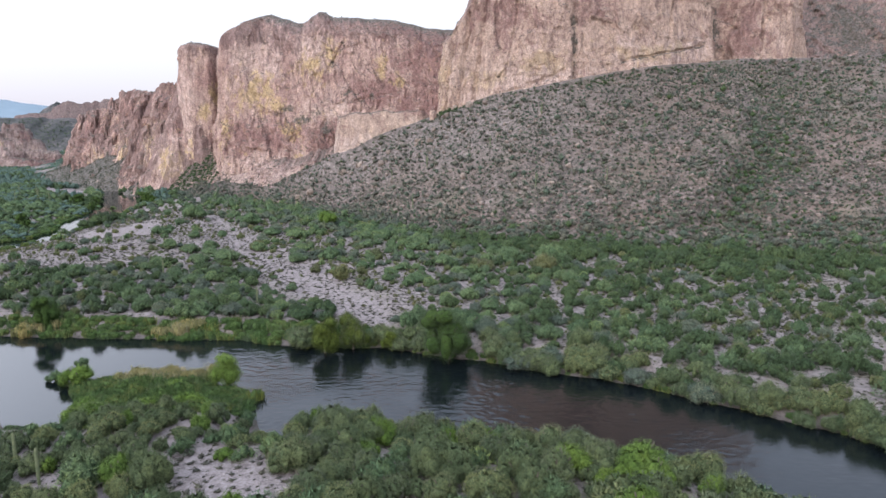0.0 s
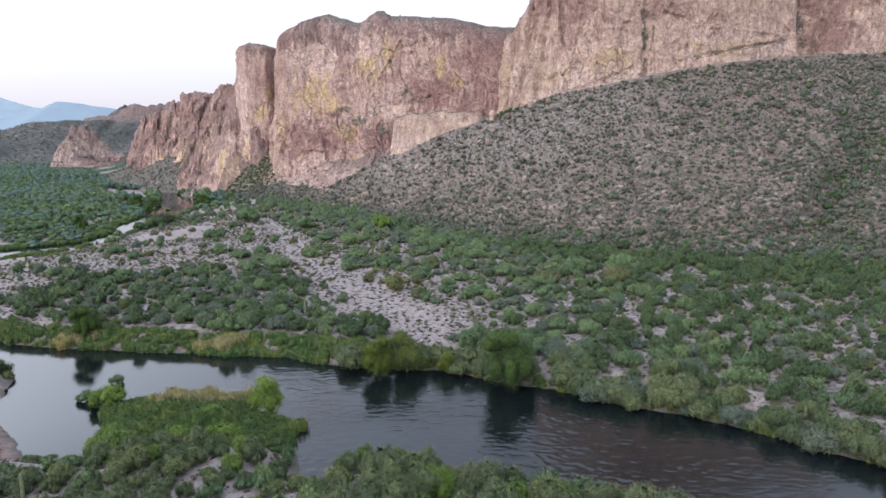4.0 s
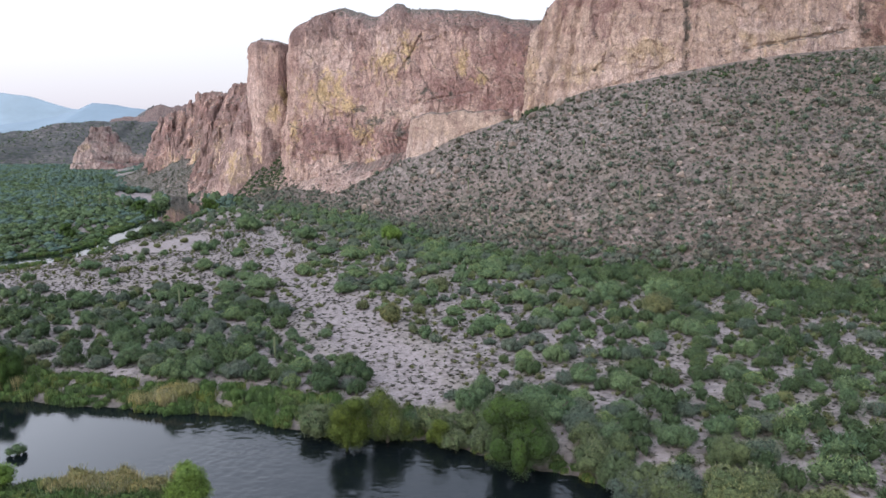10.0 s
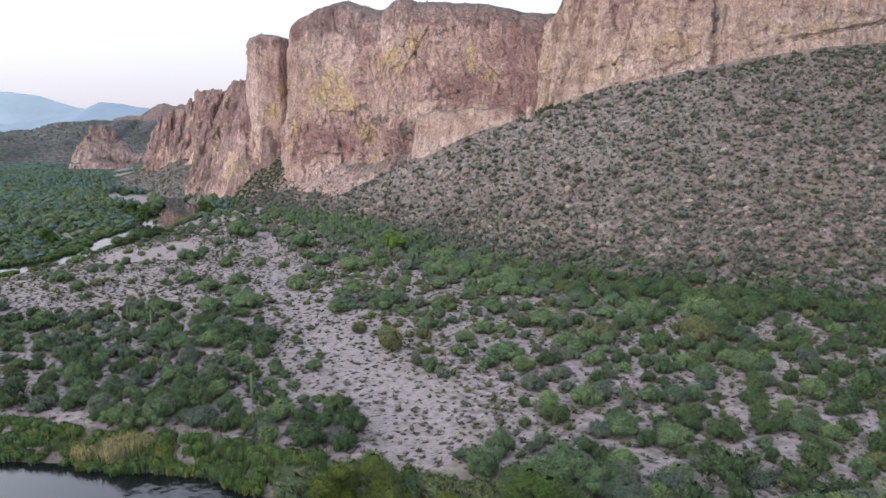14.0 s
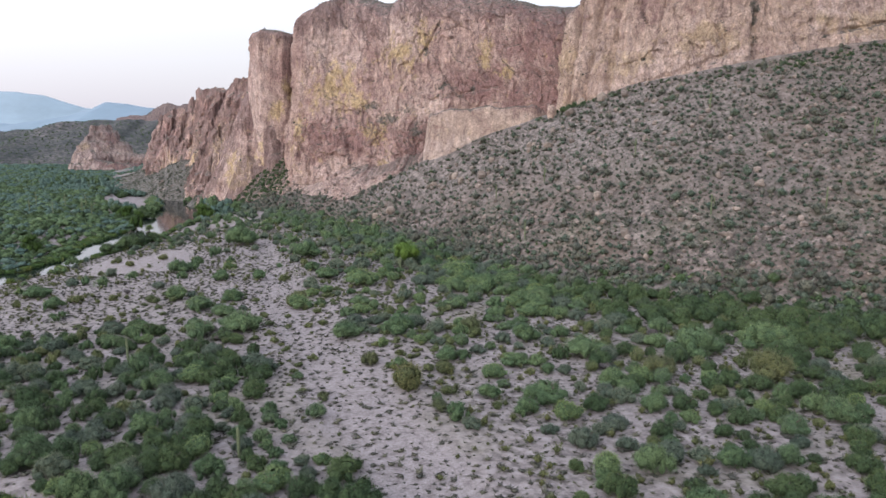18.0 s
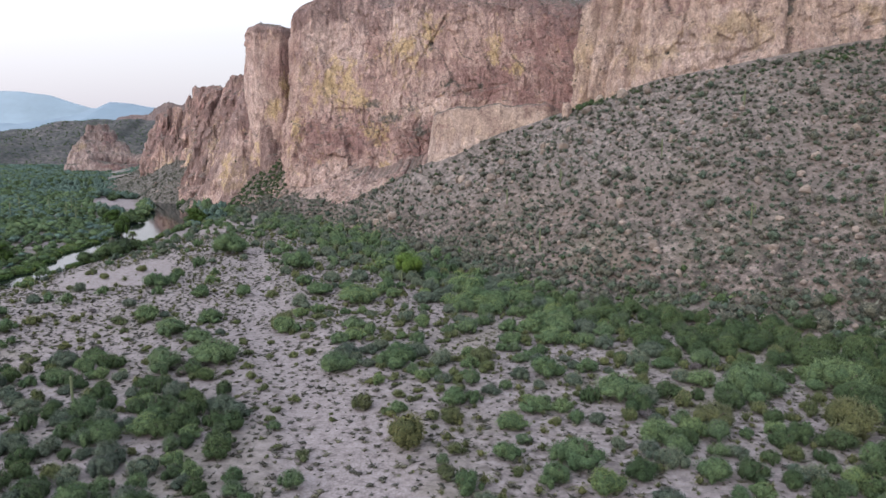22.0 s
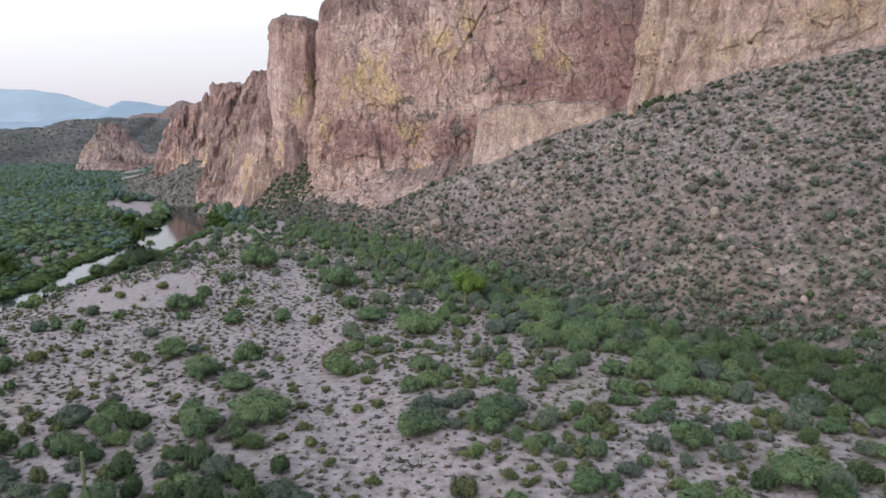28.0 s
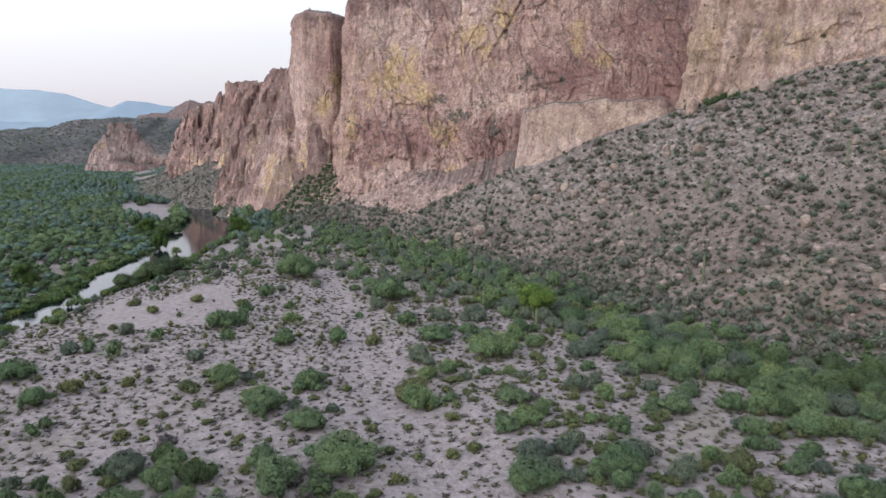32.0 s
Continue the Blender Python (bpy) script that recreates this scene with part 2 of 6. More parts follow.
def ground_material():
    m, n, l, b = material("desert_ground", 0.95)
    p = coords(n, l)
    big, mid, fine = noise_node(n, l, p, 0.06, 4), noise_node(n, l, p, 0.7, 5, 0.65), noise_node(n, l, p, 3.5, 3, 0.7)
    soil = ramp(n, l, mid, (0.36, (0.072, 0.059, 0.054)), (0.47, (0.120, 0.098, 0.093)), (0.55, (0.160, 0.133, 0.127)), (0.66, (0.19, 0.16, 0.155)))
    dry = ramp(n, l, mid, (0.3, (0.076, 0.066, 0.045)), (0.6, (0.119, 0.101, 0.076)), (0.8, (0.157, 0.132, 0.110)))
    soil = mixc(n, l, ramp(n, l, big, (0.5, (0, 0, 0)), (0.66, (0.7, 0.7, 0.7))), soil, dry)
    sand = ramp(n, l, fine, (0.35, (0.116, 0.096, 0.091)), (0.5, (0.157, 0.131, 0.126)), (0.65, (0.193, 0.164, 0.159)))
    sand = mixc(n, l, 1.0, mixc(n, l, 1.0, sand, (1.05, 1.04, 1.045), "MULTIPLY"), ramp(n, l, noise_node(n, l, p, 0.8, 6, 0.75), (0.38, (0.6, 0.58, 0.56)), (0.5, (0.92, 0.92, 0.92)), (0.6, (1.06, 1.06, 1.06))), "MULTIPLY")
    col = mixc(n, l, value_of(n, "sand"), soil, sand)
    col = mixc(n, l, 1.0, col, (1.14, 1.13, 1.10), "MULTIPLY")
    rock = ramp(n, l, noise_node(n, l, p, 0.55, 8, 0.8), (0.38, (0.022, 0.020, 0.015)), (0.46, (0.048, 0.040, 0.034)), (0.53, (0.086, 0.070, 0.062)), (0.60, (0.136, 0.112, 0.099)), (0.68, (0.21, 0.172, 0.15)))
    rock = mixc(n, l, 1.0, rock, ramp(n, l, noise_node(n, l, p, 0.11, 5, 0.65), (0.38, (0.74, 0.73, 0.7)), (0.5, (1, 0.98, 0.97)), (0.64, (1.25, 1.22, 1.22))), 'MULTIPLY')
    warm = ramp(n, l, noise_node(n, l, p, 0.045, 3), (0.45, (0, 0, 0)), (0.7, (0.6, 0.6, 0.6)))
    rock = mixc(n, l, warm, rock, (0.118, 0.084, 0.065))
    grass = ramp(n, l, noise_node(n, l, p, 0.028, 5, 0.6), (0.52, (0, 0, 0)), (0.66, (0.5, 0.5, 0.5)))
    rock = mixc(n, l, grass, rock, ramp(n, l, mid, (0.4, (0.072, 0.066, 0.045)), (0.6, (0.118, 0.105, 0.076))))
    # bare pinkish rubble takes over from stony soil higher up the scree
    rubble = ramp(n, l, noise_node(n, l, p, 0.6, 8, 0.8), (0.38, (0.032, 0.029, 0.023)), (0.46, (0.066, 0.056, 0.049)), (0.53, (0.106, 0.088, 0.079)), (0.60, (0.155, 0.129, 0.116)), (0.68, (0.22, 0.183, 0.165)))
    rock = mixc(n, l, value_of(n, "rubble"), rock, rubble)
    rock = mixc(n, l, 1.0, rock, (1.20, 1.155, 1.12), "MULTIPLY")
    col = mixc(n, l, value_of(n, "scree"), col, rock)
    col = mixc(n, l, value_of(n, "clay"), col, ramp(n, l, mid, (0.35, (0.11, 0.062, 0.052)), (0.65, (0.21, 0.135, 0.115))))
    mud = ramp(n, l, mid, (0.3, (0.018, 0.017, 0.011)), (0.7, (0.048, 0.041, 0.027)))
    col = mixc(n, l, value_of(n, "bed"), col, mud)
    l.new(col, b.inputs["Base Color"])
    bump(n, l, b, maths(n, l, "ADD", mid, fine), 0.6, 0.25)
    return m


def water_material():
    m, n, l, b = material("river_water", 0.08)
    b.inputs["Base Color"].default_value = (0.0035, 0.005, 0.0055, 1)
    b.inputs["Specular IOR Level"].default_value, b.inputs["IOR"].default_value = 0.5, 1.36
    p = coords(n, l, (1.0, 1.35, 1))
    calm = ramp(n, l, noise_node(n, l, coords(n, l, (1, 1.6, 1)), 0.055, 3), (0.38, (0.35, 0.35, 0.35)), (0.6, (1, 1, 1)))
    h = maths(n, l, "ADD", noise_node(n, l, p, 2.4, 3, 0.6, 0.4), maths(n, l, "MULTIPLY", noise_node(n, l, p, 0.6, 3, 0.6, 0.8), 1.6))
    # the stream quickens past the island
    sep = n.new("ShaderNodeSeparateXYZ")
    l.new(coords(n, l), sep.inputs[0])
    fast = ramp(n, l, maths(n, l, "DIVIDE", maths(n, l, "ADD", sep.outputs[0], 60.0), 90.0), (0.30, (0.05, 0.05, 0.05)), (0.50, (1, 1, 1)), (0.86, (0.9, 0.9, 0.9)), (1.0, (0.5, 0.5, 0.5)))
    bump(n, l, b, maths(n, l, "MULTIPLY", maths(n, l, "MULTIPLY", h, calm), fast), 1.0, 0.03)
    return m


def cliff_material(name, tint, yellow, dark=1.0, veg=0.0, ledge_from=0.62, light=1.0, warm=(1, 1, 1)):
    """Weathered tuff; the lichen, red, pale and cap values place each wall's patches."""
    m, n, l, b = material(name, 0.92)
    p = coords(n, l)
    tall = coords(n, l, (1, 1, 0.3))
    base = ramp(n, l, noise_node(n, l, coords(n, l, (1, 1, 0.7)), 0.05, 9, 0.68, 0.6), (0.34, (0.31, 0.195, 0.18)), (0.43, (0.43, 0.285, 0.252)), (0.50, (0.54, 0.385, 0.33)), (0.57, (0.47, 0.33, 0.292)), (0.66, (0.60, 0.455, 0.39)))
    base = mixc(n, l, tint[0], base, tint[1])
    pale = maths(n, l, "ADD", noise_node(n, l, coords(n, l, (1, 1, 0.5)), 0.17, 9, 0.78, 0.8), maths(n, l, "MULTIPLY", value_of(n, "pale"), 0.17))
    base = mixc(n, l, ramp(n, l, pale, (0.55, (0, 0, 0)), (0.70, (0.8, 0.8, 0.8))), base, (0.66, 0.51, 0.455))
    # thin water stains run down the faces
    drip = noise_node(n, l, coords(n, l, (1, 1, 0.09)), 0.55, 7, 0.7, 0.35)
    base = mixc(n, l, 0.75, base, ramp(n, l, drip, (0.36, (0.66, 0.62, 0.62)), (0.47, (0.97, 0.96, 0.96)), (0.60, (1.12, 1.10, 1.08))), "MULTIPLY")
    strata = noise_node(n, l, coords(n, l, (0.18, 0.18, 1)), 0.34, 6, 0.7, 0.8)
    base = mixc(n, l, 0.45, base, ramp(n, l, strata, (0.38, (0.78, 0.75, 0.75)), (0.58, (1.1, 1.09, 1.07))), "MULTIPLY")
    iron = maths(n, l, "ADD", noise_node(n, l, p, 0.11, 9, 0.74, 0.6), maths(n, l, "MULTIPLY", value_of(n, "red"), 0.20))
    base = mixc(n, l, ramp(n, l, iron, (0.55, (0, 0, 0)), (0.69, (0.8, 0.8, 0.8))), base, (0.27, 0.150, 0.138))
    lich = maths(n, l, "ADD", noise_node(n, l, coords(n, l, (1, 1, 0.7)), 0.20, 9, 0.78, 0.3), maths(n, l, "MULTIPLY", value_of(n, "lichen"), 0.17))
    base = mixc(n, l, ramp(n, l, lich, (0.575, (0, 0, 0)), (0.67, (yellow,) * 3)), base, (0.60, 0.45, 0.20))
    crust = maths(n, l, "ADD", noise_node(n, l, coords(n, l, (1, 1, 0.5)), 0.16, 9, 0.82, 0.8), maths(n, l, "MULTIPLY", value_of(n, "cap"), 0.15))
    base = mixc(n, l, ramp(n, l, crust, (0.53, (0, 0, 0)), (0.61, (0.8 * dark,) * 3)), base, (0.185, 0.122, 0.116))
    grit = noise_node(n, l, p, 1.5, 9, 0.82)
    base = mixc(n, l, 1.0, base, ramp(n, l, grit, (0.36, (0.42, 0.40, 0.40)), (0.45, (0.88, 0.87, 0.87)), (0.54, (1.06, 1.06, 1.05)), (0.63, (1.42, 1.41, 1.38))), "MULTIPLY")
    spall = noise_node(n, l, coords(n, l, (1, 1, 0.75)), 0.62, 7, 0.8, 0.5)
    base = mixc(n, l, 0.8, base, ramp(n, l, spall, (0.37, (0.55, 0.52, 0.52)), (0.46, (0.94, 0.93, 0.93)), (0.54, (1.04, 1.04, 1.03)), (0.62, (1.36, 1.34, 1.30))), "MULTIPLY")
    # joints: thin dark breaks between blocks
    for scale, stretch, deep in ((0.09, 0.45, 0.8), (0.26, 0.6, 0.78)):
        vo = n.new("ShaderNodeTexVoronoi")
        vo.feature = "DISTANCE_TO_EDGE"
        vo.inputs["Scale"].default_value = scale
        turn = n.new("ShaderNodeVectorMath")
        turn.operation = "MULTIPLY_ADD"
        jit = n.new("ShaderNodeTexNoise")
        jit.inputs["Scale"].default_value, jit.inputs["Detail"].default_value = 0.22, 6
        l.new(p, jit.inputs["Vector"])
        l.new(jit.outputs["Color"], turn.inputs[0])
        turn.inputs[1].default_value = (7, 7, 7)
        l.new(coords(n, l, (1, 1, stretch)), turn.inputs[2])
        l.new(turn.outputs[0], vo.inputs["Vector"])
        joint = ramp(n, l, vo.outputs["Distance"], (0.0, (deep, deep * 0.95, deep * 0.95)), (0.025, (1, 1, 1)))
        base = mixc(n, l, ramp(n, l, noise_node(n, l, p, 0.05, 4), (0.48, (0, 0, 0)), (0.6, (1, 1, 1))), base, mixc(n, l, 1.0, base, joint, "MULTIPLY"))
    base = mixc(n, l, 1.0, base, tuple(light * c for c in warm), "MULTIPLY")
    # ledges hold grey soil and low scrub
    soil = maths(n, l, "ADD", noise_node(n, l, p, 0.3, 6, 0.7), maths(n, l, "MULTIPLY", value_of(n, "scrub"), 0.22))
    g = n.new("ShaderNodeNewGeometry")
    sep = n.new("ShaderNodeSeparateXYZ")
    l.new(g.outputs["True Normal"], sep.inputs[0])
    ledge = ramp(n, l, sep.outputs[2], (ledge_from, (0, 0, 0)), (ledge_from + 0.18, (0.85, 0.85, 0.85)))
    scrub = ramp(n, l, noise_node(n, l, p, 0.8, 5, 0.75), (0.42, (0.17, 0.142, 0.126)), (0.50, (0.11, 0.097, 0.078)), (0.57, (0.05, 0.055, 0.036)))
    base = mixc(n, l, ramp(n, l, soil, (0.62 - veg, (0, 0, 0)), (0.72 - veg, (0.85, 0.85, 0.85))), base, scrub)
    base = mixc(n, l, ledge, base, scrub)
    l.new(base, b.inputs["Base Color"])
    h = maths(n, l, "ADD", noise_node(n, l, tall, 0.5, 8, 0.7, 0.3), maths(n, l, "MULTIPLY", grit, 0.6))
    bump(n, l, b, h, 1.0, 2.4)
    return m


def leaf_material(name, dark, mid, light, shared=False, turning=1.0):
    """Foliage: colour by plant, then by leaf."""
    m, n, l, b = material(name, 0.75)
    if shared:
        plant = value_of(n, "tone")
        g = n.new("ShaderNodeNewGeometry")
        leaf = g.outputs["Random Per Island"]
    else:
        o = n.new("ShaderNodeObjectInfo")
        plant = o.outputs["Random"]
        g = n.new("ShaderNodeNewGeometry")
        leaf = g.outputs["Random Per Island"]
    grey = tuple(0.62 * c + 0.38 * sum(mid) / 3 for c in mid)
    gold = tuple(c * k for c, k in zip(light, (1 + 0.12 * turning, 1 + 0.02 * turning, 1 - 0.28 * turning)))
    col = ramp(n, l, plant, (0.0, dark), (0.3, mid), (0.5, grey), (0.75, light), (1.0, gold))
    col = mixc(n, l, 1.0, col, ramp(n, l, leaf, (0.0, (0.66, 0.68, 0.68)), (0.5, (0.97, 0.97, 0.97)), (1.0, (1.15, 1.14, 1.10))), "MULTIPLY")
    l.new(col, b.inputs["Base Color"])
    b.inputs["Specular IOR Level"].default_value = 0.15
    return m


def wood_material(name, col):
    m, n, l, b = material(name, 0.9)
    p = coords(n, l, (1, 1, 0.3))
    k = noise_node(n, l, p, 6, 4, 0.7)
    l.new(ramp(n, l, k, (0.3, tuple(c * 0.5 for c in col)), (0.7, col)), b.inputs["Base Color"])
    return m


M_GROUND, M_WATER = ground_material(), water_material()
M_CLIFF = cliff_material("red_tuff", (0.15, (0.50, 0.37, 0.315)), 0.6, 0.85, light=0.88, warm=(1.01, 0.985, 0.95))
M_UP = cliff_material("dark_tuff", (0.3, (0.38, 0.245, 0.20)), 0.6, 0.95, 0.05, light=1.0, warm=(1.01, 0.99, 0.94))
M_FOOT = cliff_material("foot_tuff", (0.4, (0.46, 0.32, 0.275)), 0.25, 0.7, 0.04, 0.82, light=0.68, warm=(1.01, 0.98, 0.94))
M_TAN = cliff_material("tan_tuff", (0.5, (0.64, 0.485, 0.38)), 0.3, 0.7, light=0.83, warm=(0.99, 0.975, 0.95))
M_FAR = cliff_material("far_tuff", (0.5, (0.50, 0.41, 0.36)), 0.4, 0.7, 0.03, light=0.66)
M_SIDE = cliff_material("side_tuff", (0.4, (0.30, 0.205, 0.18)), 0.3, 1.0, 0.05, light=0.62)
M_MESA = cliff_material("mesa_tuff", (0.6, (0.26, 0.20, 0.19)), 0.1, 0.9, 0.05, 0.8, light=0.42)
M_SLAB = cliff_material("pink_tuff", (0.65, (0.66, 0.50, 0.405)), 0.25, 0.45, light=0.78, warm=(0.99, 0.98, 0.94))

# ---------------- ground, one sheet to the horizon
def spaced(a, b, step, lo, hi):
    out, s = [a], step
    while out[0] > lo:
        s *= 1.22
        out.insert(0, out[0] - s)
    out += list(np.arange(a + step, b, step))
    s = step
    while out[-1] < hi:
        s *= 1.22
        out.append(out[-1] + s)
    return np.array(out)


GRAVEL = np.array(((-22, 68), (-22.3, 74.5), (-21.7, 79), (-16.6, 80.8), (-12.6, 77.5), (-5.9, 72.4), (-5.7, 66)), float)
SHORE = np.array([(-47, 88), (-46.2, 91), (-38.6, 90.6), (-38.5, 88.2)], float)
CLAY = np.array([(-66, 120), (-60, 111), (-55.5, 103.5), (-50, 98), (-46.5, 94), (-49, 91), (-58, 100), (-68, 112)], float)


def build_ground():
    xs, ys = spaced(-150, 215, 1.6, -3200, 3200), spaced(40, 400, 1.6, -700, 4700)
    X, Y = np.meshgrid(xs, ys)
    Z = ground_height(X, Y)
    me = mesh_from("ground", np.stack([X, Y, Z], -1).reshape(-1, 3), grid_faces(len(xs), len(ys)), [M_GROUND])
    w, _, _, _ = scree_amount(X, Y)
    d = river_distance(X, Y)
    near = 1 - smooth(0, 1, np.minimum(inside(GRAVEL, X, Y), inside(SHORE, X, Y)) / 2 + 0.8 * fbm(X / 5, Y / 5, 0, 3, 44))
    give(me, "sand", np.maximum(np.maximum(wash_amount(X, Y), near), 0.55 * smooth(-0.1, 0.5, fbm(X / 14, Y / 14, 0, 4, 51)) + 0.3 * smooth(8, -8, X + 4 * fbm(X / 9, Y / 9, 0, 3, 52))).ravel())
    give(me, "scree", smooth(0.01, 0.1, w + 0.02 * fbm(X / 8, Y / 8, 0, 3, 61)).ravel())
    give(me, "rubble", (smooth(0.2, 0.75, w + 0.12 * fbm(X / 14, Y / 14, 0, 3, 62)) * (1 - 0.7 * smooth(50, 130, X))).ravel())
    give(me, "clay", (1 - smooth(-1, 1.5, inside(CLAY, X, Y) + 1.5 * fbm(X / 4, Y / 4, 0, 3, 45))).ravel())
    give(me, "bed", (1 - smooth(-0.5, 2.2, d)).ravel())
    tagged(new("ground", me), "pinkish-grey sandy desert ground with gravel and rocky scree", "ground", kind="structure")
    # low waves stand where the stream runs fast
    xs, ys = spaced(-42, 60, 0.22, -700, 260), spaced(66, 138, 0.2, -200, 640)
    X, Y = np.meshgrid(xs, ys)
    fast = smooth(-36, -16, X) * (1 - 0.7 * smooth(18, 44, X)) * smooth(60, 72, Y) * (1 - smooth(136, 146, Y)) * (0.35 + 0.65 * smooth(-0.35, 0.3, fbm(X / 9, Y / 6, 0, 3, 46)))
    Z = fast * (0.020 * fbm(X / 1.5, Y / 1.2, 0, 2, 47) + 0.036 * vnoise(X / 0.62 + 0.5 * Y, Y / 0.5, 0, 48))
    w = new("water", mesh_from("water", np.stack([X, Y, Z], -1).reshape(-1, 3), grid_faces(len(xs), len(ys)), [M_WATER]))
    tagged(w, "dark calm river water reflecting the pale sky", "river", kind="structure")


build_ground()


# ---------------- cliffs
LEDGES, FOOT_GREEN, FOOT_STONES = [], [], []


def facets(u, v, seed):
    """Broken rock faces: each cell has its own set-back and tilt, about -1..1; also how near a joint is."""
    fu, fv = np.floor(u).astype(np.int64), np.floor(v).astype(np.int64)
    best, second = np.full(np.shape(u), 9.0), np.full(np.shape(u), 9.0)
    out = np.zeros(np.shape(u))
    for du in (-1, 0, 1):
        for dv in (-1, 0, 1):
            iu, iv = fu + du, fv + dv
            au, av = u - iu - 0.1 - 0.8 * _hash(iu, iv, 1, seed), v - iv - 0.1 - 0.8 * _hash(iu, iv, 2, seed)
            d = np.hypot(au, av)
            val = (2 * _hash(iu, iv, 3, seed) - 1) * 0.75 + (2 * _hash(iu, iv, 4, seed) - 1) * au * 0.7 + (2 * _hash(iu, iv, 5, seed) - 1) * av * 0.7
            hit = d < best
            second = np.where(hit, best, np.minimum(second, d))
            out, best = np.where(hit, val, out), np.where(hit, d, best)
    return out, second - best


def blobs(spots, x, z, power=2):
    """How much of a stain lies at each place: spots of (x, z, width, height)."""
    out = np.zeros_like(z)
    for cx_, cz_, wx_, wz_ in spots:
        out = np.maximum(out, np.exp(-np.abs((x - cx_) / wx_) ** power - np.abs((z - cz_) / wz_) ** power))
    return out


def cliff(name, label, line, batter, mat, seed, size=1.0, back=90, step=0.55, crest=0.5, top_slope=0.15, way=(0.1, 1.0), centre=False, smoothness=(0.6, 0.6), lichen=(), red=(), scrub=(), grooves=(), rubble=None, rub=1.0, pale=(), cap=9.0, cap_tone=1.0, round_top=8.0, bands=0.0, block=1.0, tilt=0.25, even=6.0):
    """A rock wall over a plan line of (x, y, foot z, crest z[, batter]), seen from the right-hand side of its way."""
    line = np.array(line, float)
    seg = np.r_[0, np.cumsum(np.linalg.norm(np.diff(line[:, :2], axis=0), axis=1))]
    s = np.arange(0, seg[-1], step)
    cols = [np.interp(s, seg, line[:, k]) for k in range(4)]
    ker = np.ones(11) / 11
    bx, by, zb, zt = (np.convolve(np.pad(c, 5, mode="edge"), ker, "valid") for c in cols)
    zt = zt + crest * (2.4 * fbm(s / 14, 0.5, 0, 3, seed + 5) + 1.2 * fbm(s / 3, 0.5, 0, 3, seed + 6))
    wide = np.hanning(int(even / step) * 2 + 3)
    wide /= wide.sum()
    tx, ty = (np.convolve(np.pad(np.gradient(c), len(wide) // 2, mode="edge"), wide, "valid") for c in (bx, by))
    if line.shape[1] > 4:
        batter = np.interp(s, seg, line[:, 4])[None]
    ln = np.hypot(tx, ty)
    nx, ny = ty / ln, -tx / ln
    rows = int((zt - zb).max() / step)
    v = np.linspace(0, 1, rows)[:, None]
    z = zb[None] + (zt - zb)[None] * v
    h = z - zb[None]
    top = zt[None] - z
    S = np.broadcast_to(s, z.shape)
    wx_ = 3.2 * fbm(S / 15, z / 15, 0, 3, seed + 2)
    wz_ = 3.2 * fbm(S / 15, z / 15, 3.3, 3, seed + 3)
    A, B = S + wx_ + tilt * z, z + wz_ - 0.15 * S
    low = np.zeros_like(z)
    if rubble:
        low = 1 - smooth(rubble - 8, rubble + 8, z + 10 * fbm(S / 18, z / 14, 0, 3, seed + 50))
    f1, e1 = facets(A / 15, B / 30, seed + 10)
    f2, e2 = facets(A / 5.5, B / 12, seed + 11)
    f3, e3 = facets(A / 2.4, B / 4.2, seed + 12)
    f4, _ = facets(A / 1.3, B / 1.9, seed + 13)
    calm = smoothness[0] + (smoothness[1] - smoothness[0]) * low
    big = 2.6 * fbm(S / 34, z / 70, 0, 3, seed) + 0.75 * f1 * block
    ribs = 0.8 * (ridge((S + 0.6 * wx_) / 7, z / 40, 0, 3, seed + 31) - 0.62) + 0.5 * (ridge((S + 0.4 * wx_) / 2.8, z / 16, 0, 2, seed + 32) - 0.62)
    mid = (0.95 * f2 * block + ribs) * (1 - 0.6 * calm) + (0.6 * f3 + 0.34 * f4 + 0.8 * fbm(S / 4.5, z / 6, 0, 4, seed + 4, 0.65)) * (1 - 0.45 * calm)
    joint = 0.25 * (1 - smooth(0.0, 0.03, e1)) * smooth(0.0, 0.4, vnoise(S / 16, z / 16, 0, seed + 30)) + (0.4 * (1 - smooth(0.0, 0.09, e2)) + 0.22 * (1 - smooth(0, 0.14, e3))) * (1 - 0.6 * calm) * smooth(-0.2, 0.4, vnoise(S / 9, z / 9, 0, seed + 33))
    shelf = bands * smooth(0.1, 0.6, vnoise(S / 40, (z + 0.05 * S) / 2.2, 0, seed + 18))
    disp = (big + mid + shelf - joint) * size + low * rub * size * (1.2 * (ridge(S / 10, z / 9, 0, 4, seed + 51) - 0.6) + 0.9)
    # ends of the crest are rounded off, the top sets back
    fall = round_top * (1 - np.sqrt(np.clip(1 - (1 - np.clip(top / round_top, 0, 1)) ** 2, 0, 1)))
    for gx0, gz0, gx1, gz1, gw, gd in grooves:
        k = np.clip(((bx[None] - gx0) * (gx1 - gx0) + (z - gz0) * (gz1 - gz0)) / ((gx1 - gx0) ** 2 + (gz1 - gz0) ** 2), 0, 1)
        dist = np.hypot(bx[None] - gx0 - k * (gx1 - gx0), z - gz0 - k * (gz1 - gz0)) + 1.1 * fbm(S / 4, z / 4, 0, 3, seed + 53)
        disp = disp - gd * (1 - smooth(0, gw, dist))
    off = disp - batter * h - fall
    x, y = bx[None] + nx[None] * off, by[None] + ny[None] * off
